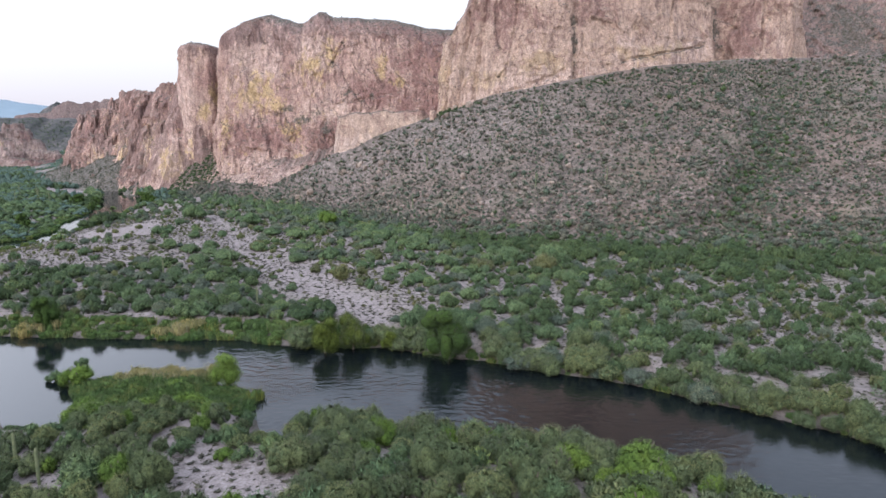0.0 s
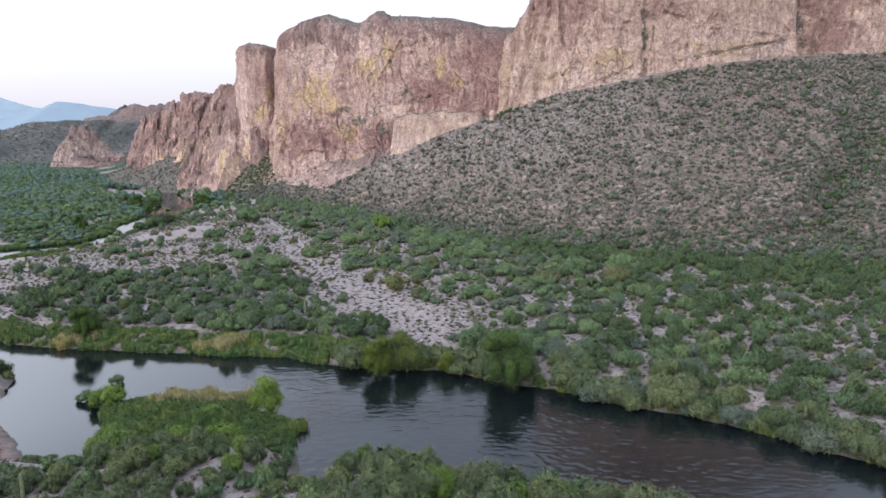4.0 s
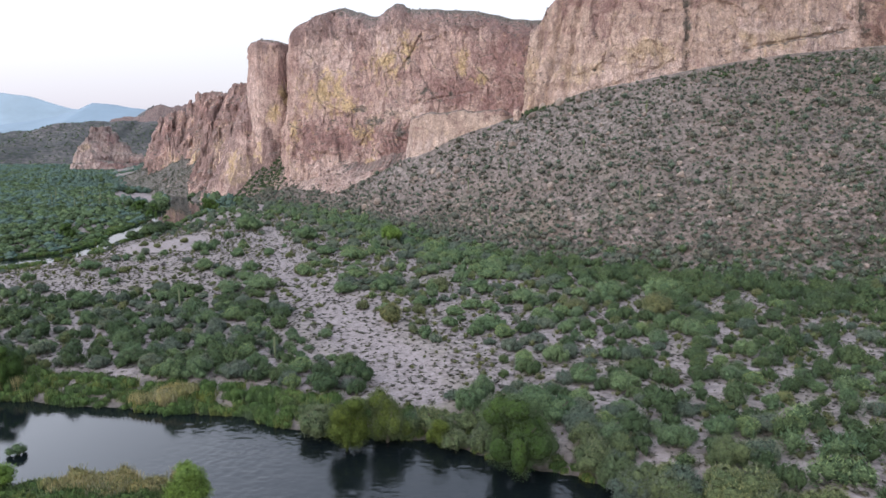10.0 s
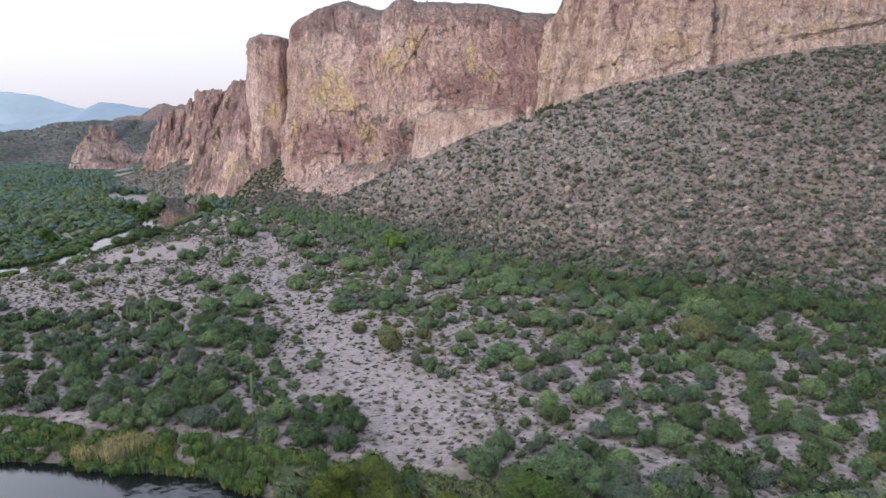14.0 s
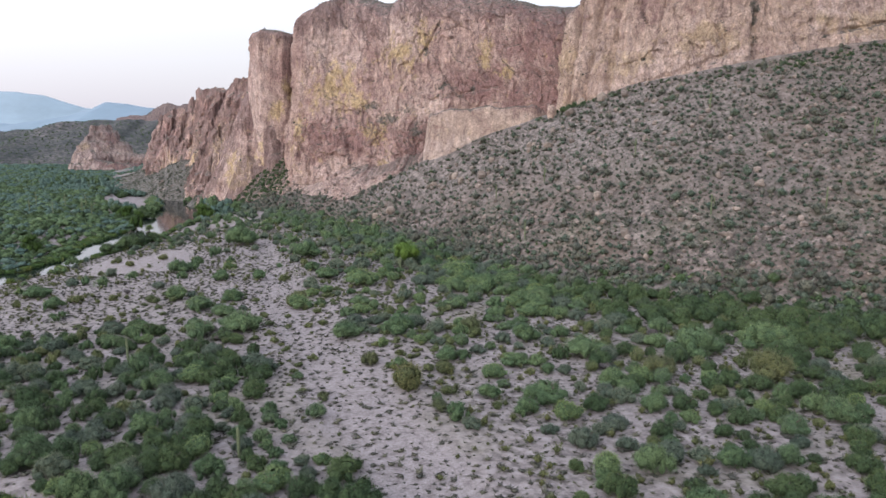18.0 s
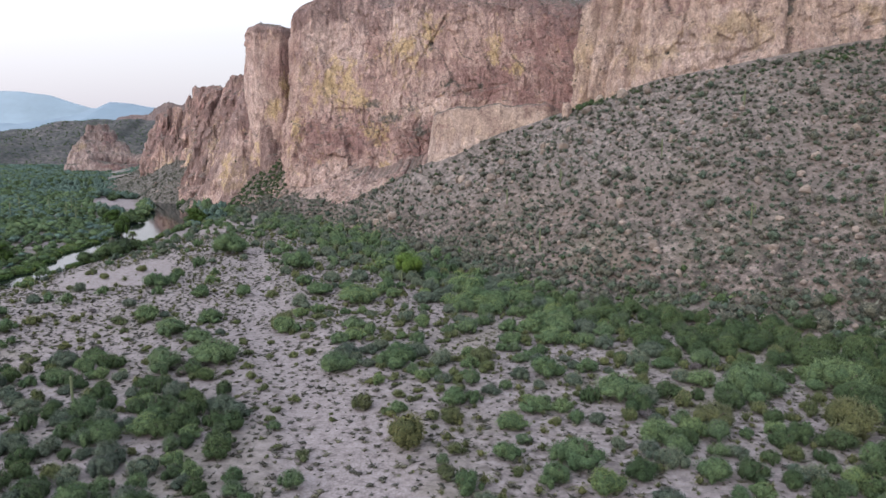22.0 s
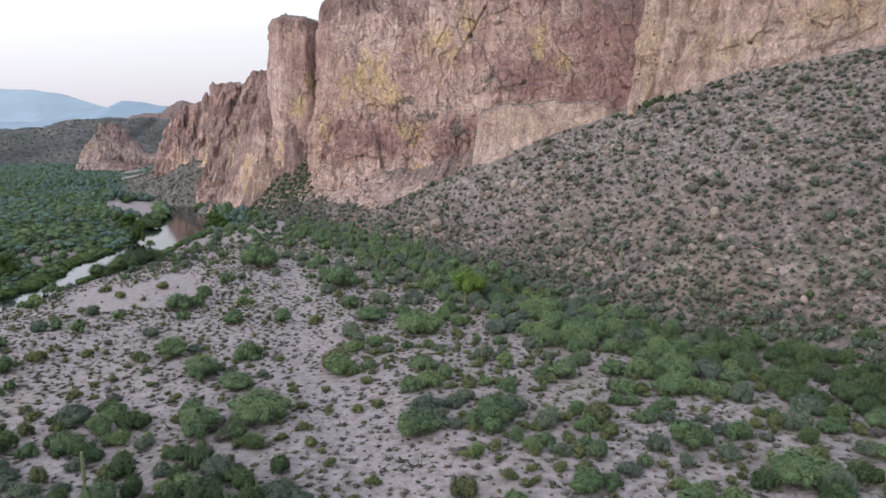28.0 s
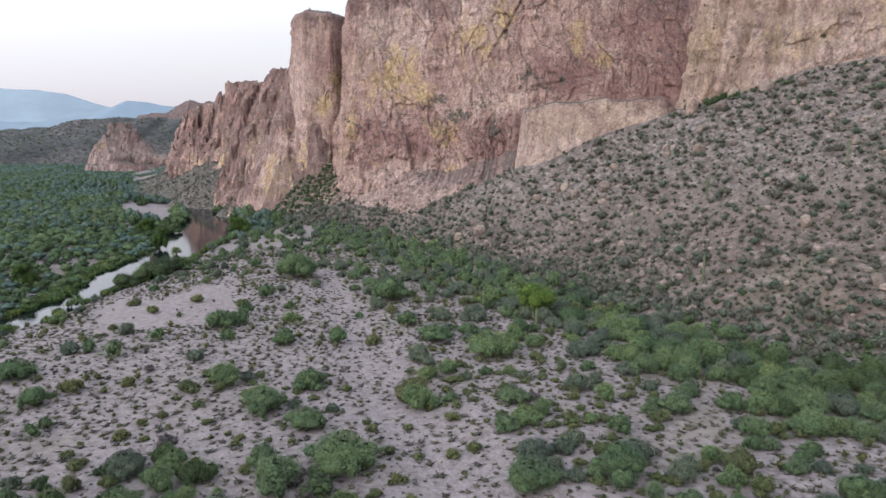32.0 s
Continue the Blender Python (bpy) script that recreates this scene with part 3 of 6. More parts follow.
    for k, dist in enumerate((1.5, 4, 9, 18, 36, back)):
        zz = z[rows - 1] + top_slope * dist + 0.9 * size * fbm(s / 9, dist / 9, 0, 3, seed + 11) - (0.02 * (dist - 36) ** 1.3 if dist > 36 else 0)
        if centre:
            q = dist / back
            mx, my = x[rows - 1] * (1 - q) + x[rows - 1].mean() * q, y[rows - 1] * (1 - q) + y[rows - 1].mean() * q
        else:
            mx, my = x[rows - 1] + way[0] * dist, y[rows - 1] + way[1] * dist
        x, y, z, top, low = np.vstack([x, mx]), np.vstack([y, my]), np.vstack([z, zz]), np.vstack([top, 0 * mx]), np.vstack([low, 0 * mx])
    me = mesh_from(name, np.stack([x, y, z], -1).reshape(-1, 3), grid_faces(z.shape[1], z.shape[0]), [mat], shade=name == "cliff_foot")
    soil = blobs(scrub, x, z)
    for key, val in (("lichen", blobs(lichen, x, z)), ("red", blobs(red, x, z)), ("pale", blobs(pale, x, z, 4)), ("scrub", soil), ("cap", cap_tone * (1 - smooth(0.15 * cap, cap, top)))):
        give(me, key, val.ravel())
    # level places where scrub takes hold
    P3 = np.stack([x, y, z], -1)
    up = np.cross(np.gradient(P3, axis=1), np.gradient(P3, axis=0))
    lev = np.abs(up[..., 2]) / np.maximum(np.linalg.norm(up, axis=-1), 1e-6)
    pick = np.argwhere((lev > 0.68) & (np.arange(z.shape[0])[:, None] > 3))
    r = np.random.default_rng(seed)
    pick = pick[r.permutation(len(pick))[:min(900, int(len(pick) * 0.022))]]
    LEDGES.extend((*P3[i, j], 1.0) for i, j in pick[:6 if name == "cliff_slab" else None])
    if name in ("cliff_main", "cliff_right"):
        hold = np.argwhere((lev > 0.42) & (r.random(z.shape) < np.where(z < 62, 0.012, 0.004)))
        LEDGES.extend((*P3[i, j], 0.75) for i, j in hold)
    green = np.argwhere((soil > 0.4) & (r.random(z.shape) < (0.10 if name == "cliff_foot" else 0.055)))
    (FOOT_GREEN if name == "cliff_foot" else LEDGES).extend((*P3[i, j], 0.8) for i, j in green)
    if name == "cliff_foot":
        FOOT_STONES.extend(tuple(P3[i, j]) for i, j in np.argwhere(r.random(z.shape) < 0.035))
    return tagged(new(name, me), label, "cliff", kind="structure")


cliff("cliff_main", "tall reddish-brown tuff cliff with yellow lichen patches and dark streaks",
      [(-64, 480, 20, 95, 0.06), (-76, 450, 18, 95, 0.06), (-79.5, 430, 14, 94, 0.06), (-78, 417, 14, 94, 0.08), (-72, 409, 14, 97, 0.13), (-64, 405, 14, 100.5, 0.18), (-56, 403, 14, 102, 0.22), (-50, 402, 14, 102.5, 0.22), (-41, 400, 14, 100, 0.22), (-35, 400, 14, 98, 0.22), (-31, 400, 14, 98, 0.22), (-26, 397, 15, 102, 0.22), (-19, 395, 15, 104.8, 0.22), (-9, 396, 15, 101.5, 0.22),
       (6, 397, 16, 101, 0.22), (22, 397, 18, 100, 0.22), (37, 396, 22, 96, 0.22), (49, 392, 26, 94, 0.22), (66, 384, 30, 93, 0.22)],
      0.22, M_CLIFF, 100, smoothness=(0.5, 0.0), lichen=((-53, 58, 13, 11), (-45, 52, 9, 7), (-21, 71, 8, 11), (-12, 80, 5, 8), (17, 73, 4, 7), (25, 64, 5, 5), (-71, 36, 4, 11), (-34, 39, 7, 6), (-30, 20, 5, 8)),
      red=((46, 72, 22, 40), (30, 52, 12, 8), (-46, 34, 28, 9), (-6, 34, 18, 12), (-50, 8, 24, 6), (16, 58, 22, 8), (-16, 30, 10, 16), (-62, 34, 8, 12), (40, 60, 10, 20)), scrub=((-3, 57, 5, 4), (-36, 49, 4, 3), (-27, 43, 5, 3), (-14, 38, 4, 4), (11, 57, 3, 2), (-10, 75, 2, 3), (-5, 84, 1.5, 4), (-20, 47, 4, 2)),
      grooves=((-21, 61, -10, 75, 0.7, 0.9), (-10, 75, -3.5, 86, 1.0, 1.1), (-31, 97, -28.5, 62, 0.8, 1.1), (-72, 50, -69, 24, 1.0, 1.2), (-62, 96, -60, 76, 0.7, 0.8), (-8, 52, 30, 60, 0.9, 0.8)), rubble=42, rub=1.6, pale=((-52, 78, 16, 18), (-24, 84, 10, 14), (-40, 18, 30, 8)), cap=24, round_top=11, top_slope=0.04, crest=0.3, even=26.0)
# paler towards the left side of the tower, redder towards the right
cliff("cliff_pillar", "squared reddish rock tower standing out from the cliff",
      [(-94, 475, 5, 82), (-104.5, 460, 5, 84), (-103.5, 443, 6, 87), (-95, 434, 8, 88), (-80, 434, 8, 87), (-73, 444, 10, 86), (-68, 460, 10, 86)], 0.05, M_CLIFF, 200, 0.6, 30, crest=0.25, top_slope=0.03, centre=True, smoothness=(0.5, 0.1), rubble=28, rub=1.4, lichen=((-78, 58, 4, 9), (-84, 48, 5, 7), (-97, 24, 8, 9)), red=((-76, 70, 6, 20), (-80, 34, 4, 10)), pale=((-97, 52, 9, 30),), cap=8, round_top=3)
cliff("cliff_slab", "smooth pale pink rock slab at the foot of the cliff",
      [(-10, 366, 10, 44), (-12, 349, 12, 44), (-9.5, 341, 14, 44.5), (0, 337.5, 18, 46), (14, 336.5, 24, 47), (26, 335.5, 30, 47.5), (33, 336, 34, 47), (38, 344, 36, 46)], 0.16, M_SLAB, 300, 0.38, 60, crest=0.7, top_slope=-0.02, smoothness=(0.72, 0.72), cap=2.0, cap_tone=0.7, round_top=1.2, bands=0.8, block=0.7, red=((34, 47, 8, 4),), pale=((10, 30, 30, 7),))
cliff("cliff_right", "massive tan and pink rock wall above the scree",
      [(66, 392, 36, 93), (52, 380, 35, 89), (43, 366, 35, 87), (38.5, 350, 35, 84), (38, 338, 35, 84), (41, 332, 35, 88), (47, 327, 36, 94), (60, 317, 40, 130), (80, 306, 45, 142), (94, 303, 48, 142), (97, 305, 48, 142), (100, 303, 50, 142), (132, 307, 55, 140), (165, 313, 58, 142),
       (171, 322, 58, 140), (176, 315, 58, 138), (203, 313, 58, 136), (210, 326, 56, 128), (232, 345, 56, 118)], 0.12, M_TAN, 400, 0.8, smoothness=(0.5, 0.6), rubble=54, rub=-0.5, block=1.15, lichen=((42, 62, 4, 10), (60, 60, 8, 6), (84, 68, 12, 6), (130, 72, 20, 5)), red=((66, 92, 14, 16), (104, 98, 12, 14), (182, 84, 10, 20)), pale=((80, 56, 30, 10), (140, 70, 26, 10)), scrub=((96, 78, 1.6, 12), (170, 84, 3, 14)),
      grooves=((96, 60, 97, 100, 1.5, 1.6), (40.5, 40, 42, 84, 2.2, 2.6), (46, 44, 49, 90, 1.6, 2.2), (53, 52, 57, 104, 1.6, 2.0), (66, 62, 71, 100, 1.0, 1.2), (118, 68, 160, 76, 1.0, 1.3), (171, 60, 171, 130, 3.0, 3.0), (140, 76, 146, 110, 0.9, 1.1), (186, 64, 190, 110, 1.2, 1.4), (55, 50, 90, 63, 1.6, 1.0)), cap=8, bands=0.5)


def massif(name, label, spurs, box, mat, seed, step=0.9, steep=2.6, talus=(), rough=1.0, lichen=(), red=(), pale=(), cut=0.03):
    """Rock spurs on a sheet of ground: each spur is a crest line of (x, y, z, half width); talus aprons as (x, y, z, reach)."""
    x0, x1, y0, y1 = box
    X, Y = np.meshgrid(np.arange(x0, x1, step), np.arange(y0, y1, step))
    k = rough
    wx_ = k * (4.2 * facets(X / 17, Y / 17, seed)[0] + 1.2 * facets(X / 7 + 0.3, Y / 7, seed + 1)[0] + 0.3 * facets(X / 2.7, Y / 2.7, seed + 2)[0])
    wy_ = k * (3.2 * facets(X / 16 + 5, Y / 16, seed + 3)[0] + 1.2 * facets(X / 5.5, Y / 5.5, seed + 4)[0])
    U, V = X + wx_, Y + wy_
    rock, zc_all = np.full(X.shape, -8.0), np.full(X.shape, -8.0)
    for sp in spurs:
        d, zc, _ = along([p[:3] for p in sp], U, V)
        hw = along([(p[0], p[1], p[3]) for p in sp], U, V)[1]
        out = np.maximum(d - hw, 0)
        face = zc * (1 + cut * facets(X / 9, Y / 9, seed + 8)[0]) - steep * out + 0.25 * np.minimum(d, hw)
        rock, zc_all = np.maximum(rock, face), np.where(face > rock, zc, zc_all)
    # ledges step the faces
    crown = zc_all - rock < 4
    rock = rock + rough * np.where(crown, 0.45, 1.0) * (2.0 * facets(X / 6.5, Y / 6.5, seed + 13)[0] + 0.8 * facets(X / 2.3, Y / 2.3, seed + 14)[0])
    pitch = 9.0 + 3.0 * fbm(X / 25, Y / 25, 0, 2, seed + 9)
    q = rock / pitch
    rock = np.where(rock > 0, pitch * (np.floor(q) + smooth(0.05, 0.75, q - np.floor(q))), rock) * 0.6 + rock * 0.4
    soil = np.full(X.shape, -8.0)
    for tx_, ty_, tz_, tr_ in talus:
        soil = np.maximum(soil, tz_ - (tz_ + 1) * np.hypot(X - tx_, Y - ty_) / tr_)
    soil = soil + 1.5 * fbm(X / 9, Y / 9, 0, 4, seed + 10)
    rocky = rock > soil
    Z = np.maximum(rock, soil) + np.where(rocky, 0.8, 0.35) * fbm(X / 2.6, Y / 2.6, 0, 3, seed + 11)
    # steep faces break into blocks
    gy_, gx_ = np.gradient(np.where(rocky, Z, 0), step)
    gl = np.hypot(gx_, gy_)
    lift = rough * smooth(0.6, 1.6, gl) * (1.7 * facets((X - Y) / 7.5 + Z / 40, Z / 6.5, seed + 20)[0] + 0.9 * facets((X - Y) / 3.2, Z / 2.6, seed + 21)[0])
    PX, PY = X - gx_ / np.maximum(gl, 1e-3) * lift, Y - gy_ / np.maximum(gl, 1e-3) * lift
    me = mesh_from(name, np.stack([PX, PY, Z], -1).reshape(-1, 3), grid_faces(X.shape[1], X.shape[0]), [mat], shade=False)
    zmax = np.full(X.shape, 1.0)
    for sp in spurs:
        d, zc, _ = along([p[:3] for p in sp], U, V)
        zmax = np.where(d < 12, np.maximum(zmax, zc), zmax)
    for key, val in (("lichen", blobs(lichen, X, Z)), ("red", blobs(red, X, Z)), ("pale", blobs(pale, X, Z)), ("scrub", np.where(rocky, 0, 0.9)), ("cap", smooth(0.7, 1.0, Z / zmax) * 0.9)):
        give(me, key, val.ravel())
    r = np.random.default_rng(seed)
    pick = np.argwhere(((~rocky) & (Z > 1) & (r.random(Z.shape) < 0.16 * step ** 2)) | (rocky & (r.random(Z.shape) < 0.010 * step ** 2)))
    LEDGES.extend((X[i, j], Y[i, j], Z[i, j], 1.5) for i, j in pick)
    return tagged(new(name, me), label, "cliff", kind="structure")


massif("cliff_upstream", "broken dark red rock spurs stepping down to the river bend",
       [((-226, 655, 47, 4), (-213, 632, 49, 6), (-197, 604, 49, 7), (-185, 578, 49, 7), (-177, 566, 50, 6)),
        ((-210, 632, 49, 6), (-190, 640, 52, 20), (-160, 620, 60, 26)),
        ((-185, 556, 34, 5), (-180, 552, 30, 4), (-176, 545, 22, 3)),
        ((-168, 561, 58, 4), (-161, 557, 64, 5), (-152, 551, 62, 6), (-143, 541, 61, 7), (-130, 520, 60, 8), (-112, 500, 62, 10)),
        ((-161, 553, 50, 3), (-160, 540, 38, 3), (-161, 530, 24, 3)),
        ((-122, 497, 65, 4), (-118, 490, 66, 5), (-108, 482, 62, 8), (-92, 470, 64, 10)),
        ((-119, 488, 54, 4), (-124, 478, 40, 3.5), (-130, 468, 20, 3.5), (-136, 461, 4, 3)),
        ((-150, 520, 34, 4), (-152, 508, 18, 3), (-156, 500, 5, 3)),
        ((-160, 492, 7, 3), (-168, 500, 6, 3), (-178, 514, 5, 3))],
       (-300, -84, 424, 690), M_UP, 500, 0.75, 2.3, ((-168, 540, 22, 50), (-145, 505, 24, 40), (-200, 585, 18, 46), (-235, 650, 14, 36), (-110, 455, 20, 30)),
       lichen=((-158, 24, 8, 12), (-185, 16, 8, 8), (-126, 30, 6, 14), (-104, 16, 8, 10)), red=((-200, 36, 24, 12), (-150, 52, 16, 10), (-118, 54, 10, 14)), pale=((-160, 26, 12, 16), (-108, 20, 14, 20), (-126, 22, 9, 20), (-230, 20, 8, 20), (-165, 4, 24, 6), (-185, 20, 8, 14)))
massif("cliff_buttress", "tan rock buttress flaring from the foot of the tower",
       [((-98, 452, 76, 4), (-102, 450, 60, 4), (-106, 447, 46, 4.5), (-112.5, 444, 31, 4.5), (-119, 441, 16, 4), (-126, 438, 3, 3)), ((-94, 444, 34, 5), (-97, 438, 18, 5), (-102, 431, 4, 4)), ((-118, 448, 12, 4), (-126, 446, 3, 3))],
       (-146, -82, 424, 466), M_CLIFF, 560, 0.6, 2.4, (), 0.36, lichen=((-106, 18, 8, 12),), pale=((-108, 24, 12, 26),), red=((-100, 50, 5, 12),))
massif("rock_outcrop", "pale weathered rock crag below a scrubby hill",
       [((-327, 706, 24, 3.5), (-323, 709, 32, 4), (-318, 716, 35, 4)), ((-317, 722, 40, 4), (-311, 722, 41, 5), (-305, 722, 34, 4), (-300, 722, 26, 4)), ((-293, 722, 17, 3), (-286, 724, 17, 3)),
        ((-328, 702, 12, 3), (-314, 700, 13, 3), (-300, 703, 10, 4), (-285, 706, 9, 4), (-272, 710, 7, 3))],
       (-352, -250, 682, 768), M_FAR, 610, 0.9, 2.4, ((-305, 720, 13, 36), (-275, 725, 10, 36)), 0.7, lichen=((-324, 24, 5, 8),), red=((-306, 30, 7, 6), (-285, 8, 26, 6)), pale=((-324, 22, 9, 14),))
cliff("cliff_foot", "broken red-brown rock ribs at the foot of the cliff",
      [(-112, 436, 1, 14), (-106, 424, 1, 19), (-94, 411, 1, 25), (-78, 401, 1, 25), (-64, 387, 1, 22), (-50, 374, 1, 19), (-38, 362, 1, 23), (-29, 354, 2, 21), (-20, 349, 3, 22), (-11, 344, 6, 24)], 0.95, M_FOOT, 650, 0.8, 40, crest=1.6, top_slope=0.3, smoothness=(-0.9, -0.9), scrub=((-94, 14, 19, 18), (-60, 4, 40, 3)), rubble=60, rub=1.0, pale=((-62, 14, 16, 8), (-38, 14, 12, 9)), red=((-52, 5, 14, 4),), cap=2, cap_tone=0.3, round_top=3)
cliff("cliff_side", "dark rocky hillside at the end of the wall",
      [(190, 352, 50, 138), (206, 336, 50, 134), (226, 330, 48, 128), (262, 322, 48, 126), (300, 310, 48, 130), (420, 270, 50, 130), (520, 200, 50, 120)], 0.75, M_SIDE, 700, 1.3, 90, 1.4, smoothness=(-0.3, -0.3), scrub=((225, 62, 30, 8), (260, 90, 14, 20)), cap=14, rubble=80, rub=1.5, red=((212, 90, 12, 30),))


def ridge_line(name, label, line, mat, seed, deep, rough, face=0.8, fine=1.0):
    """A far hill with a skyline line of (x, y, z)."""
    line = np.array(line, float)
    t = np.linspace(0, 1, 220)
    seg = np.r_[0, np.cumsum(np.linalg.norm(np.diff(line[:, :2], axis=0), axis=1))]
    cx, cy, cz = (np.interp(t * seg[-1], seg, line[:, j]) for j in range(3))
    jag = rough * fbm(t * 30 * fine, 0.5, 0, 4, seed)
    rows = []
    for u in np.linspace(-1, 1, 61):
        prof = (1 - abs(u)) ** 0.9
        gully = rough * face * (1.1 * fbm(t * 26 * fine, u * 7, 0, 4, seed + 1) - 1.6 * (ridge(t * 18 * fine + u, u * 1.5, 0, 2, seed + 2) - 0.6)) * (1 - abs(u)) ** 0.5 * min(1.0, 6 * abs(u))
        zz = -20 + (cz + 20) * prof + jag * prof ** (1 if face > 0.5 else 9) + gully
        rows.append(np.stack([cx, cy + u * deep, zz], 1))
    me = mesh_from(name, np.concatenate(rows), grid_faces(220, 61), [mat])
    return tagged(new(name, me), label, "hill", kind="structure")


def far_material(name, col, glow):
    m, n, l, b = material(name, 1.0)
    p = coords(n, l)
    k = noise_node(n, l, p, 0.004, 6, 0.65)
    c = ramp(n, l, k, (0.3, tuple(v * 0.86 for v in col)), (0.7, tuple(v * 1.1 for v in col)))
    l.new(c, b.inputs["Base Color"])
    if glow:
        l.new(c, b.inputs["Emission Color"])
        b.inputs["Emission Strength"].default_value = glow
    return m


M_HILL, n, l, b = material("scrub_hill", 1.0)
k = ramp(n, l, noise_node(n, l, coords(n, l), 0.20, 8, 0.8), (0.4, (0.030, 0.034, 0.030)), (0.48, (0.055, 0.055, 0.050)), (0.56, (0.090, 0.080, 0.076)), (0.66, (0.15, 0.125, 0.117)))
k = mixc(n, l, 1.0, k, ramp(n, l, noise_node(n, l, coords(n, l), 0.02, 4), (0.4, (0.40, 0.43, 0.42)), (0.6, (0.78, 0.74, 0.73))), "MULTIPLY")
bare = noise_node(n, l, coords(n, l), 0.022, 7, 0.75)
k = mixc(n, l, ramp(n, l, bare, (0.58, (0, 0, 0)), (0.66, (0.7, 0.7, 0.7))), k, (0.17, 0.14, 0.127))
l.new(k, b.inputs["Base Color"])
# the ridges' distance haze is painted into these two base colours
M_HAZE = far_material("haze_blue", (0.135, 0.172, 0.200), 0.0)
M_HAZE2 = far_material("haze_pale", (0.185, 0.226, 0.250), 0.0)
HILL = ridge_line("hill_scrub", "low scrub-covered hill beyond the valley", [(-900, 900, 36), (-640, 905, 38), (-545, 930, 38), (-500, 930, 41), (-466, 950, 49), (-433, 960, 51), (-390, 965, 50), (-330, 985, 52), (-250, 990, 60), (-150, 1000, 66)], M_HILL, 800, 230, 5)
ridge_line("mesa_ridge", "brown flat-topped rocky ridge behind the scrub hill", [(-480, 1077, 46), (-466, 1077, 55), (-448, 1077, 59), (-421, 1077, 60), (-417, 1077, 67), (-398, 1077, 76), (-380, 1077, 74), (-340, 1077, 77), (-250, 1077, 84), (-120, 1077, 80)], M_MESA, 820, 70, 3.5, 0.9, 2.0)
ridge_line("far_peak", "grey pointed hill beyond the rocky ridge", [(-640, 1397, 40), (-575, 1397, 60), (-534, 1397, 85), (-509, 1397, 78), (-470, 1397, 82), (-300, 1397, 84)], M_HILL, 840, 170, 4)
ridge_line("backdrop_near", "blue hazy mountain ridge in the distance", [(-3600, 3300, 60), (-2500, 3400, 80), (-2050, 3400, 66), (-1800, 3400, 104), (-1690, 3400, 134), (-1614, 3400, 164), (-1510, 3400, 156), (-1410, 3400, 140), (-1000, 3400, 90), (0, 3400, 60)], M_HAZE, 900, 500, 6, 0.1)
ridge_line("backdrop_far", "mountain far beyond the valley, tinted pale blue by haze", [(-4200, 4200, 220), (-2900, 4300, 280), (-2740, 4300, 266), (-2564, 4300, 258), (-2404, 4300, 236), (-2175, 4300, 164), (-1500, 4300, 90), (0, 4300, 60)], M_HAZE2, 950, 500, 6, 0.1)

# ---------------- plants
def leaf_cloud(r, lumps, n, size, low=0.05):
    """Small leaf sprays lying on the skin of overlapping lumps (x, y, z, rx, rz)."""
    lumps = np.array(lumps, float)
    area = lumps[:, 3] ** 1.3 * lumps[:, 4] ** 0.7
    pick = r.choice(len(lumps), n * 3, p=area / area.sum())
    L = lumps[pick]
    d = r.normal(size=(n * 3, 3))
    d /= np.linalg.norm(d, axis=1)[:, None]
    P = L[:, :3] + d * (0.84 + 0.34 * r.random(n * 3) ** 1.7)[:, None] * L[:, [3, 3, 4]]
    deep = np.zeros(len(P), bool)
    for q in lumps:
        e = (P - q[:3]) / q[[3, 3, 4]]
        deep |= (e ** 2).sum(1) < 0.68
    ok = (~deep) & (P[:, 2] > low)
    P, d = P[ok][:n], d[ok][:n]
    # sprays lean outward and up, half lying on the skin
    o = r.normal(size=d.shape)
    o -= d * (o * d).sum(1)[:, None]
    o /= np.maximum(np.linalg.norm(o, axis=1), 1e-6)[:, None]
    a = 0.75 * d + 0.7 * o + np.array([0, 0, 0.45])
    a /= np.linalg.norm(a, axis=1)[:, None]
    nrm = d - a * (a * d).sum(1)[:, None] + 0.2 * r.normal(size=d.shape)
    b = np.cross(nrm, a)
    b /= np.maximum(np.linalg.norm(b, axis=1), 1e-6)[:, None]
    s = size * (0.6 + 1.15 * r.random(len(P)) ** 2)[:, None]
    V = np.stack([P - b * s * 0.42 - a * s * 0.8, P + b * s * 0.42 - a * s * 0.8, P + a * s * 2.3], 1).reshape(-1, 3)
    return V, np.arange(len(V)).reshape(-1, 3), np.repeat(d, 3, axis=0)


def tris(F):
    F = np.asarray(F)
    return F if F.shape[1] == 3 else np.concatenate([F[:, [0, 1, 2]], F[:, [0, 2, 3]]])


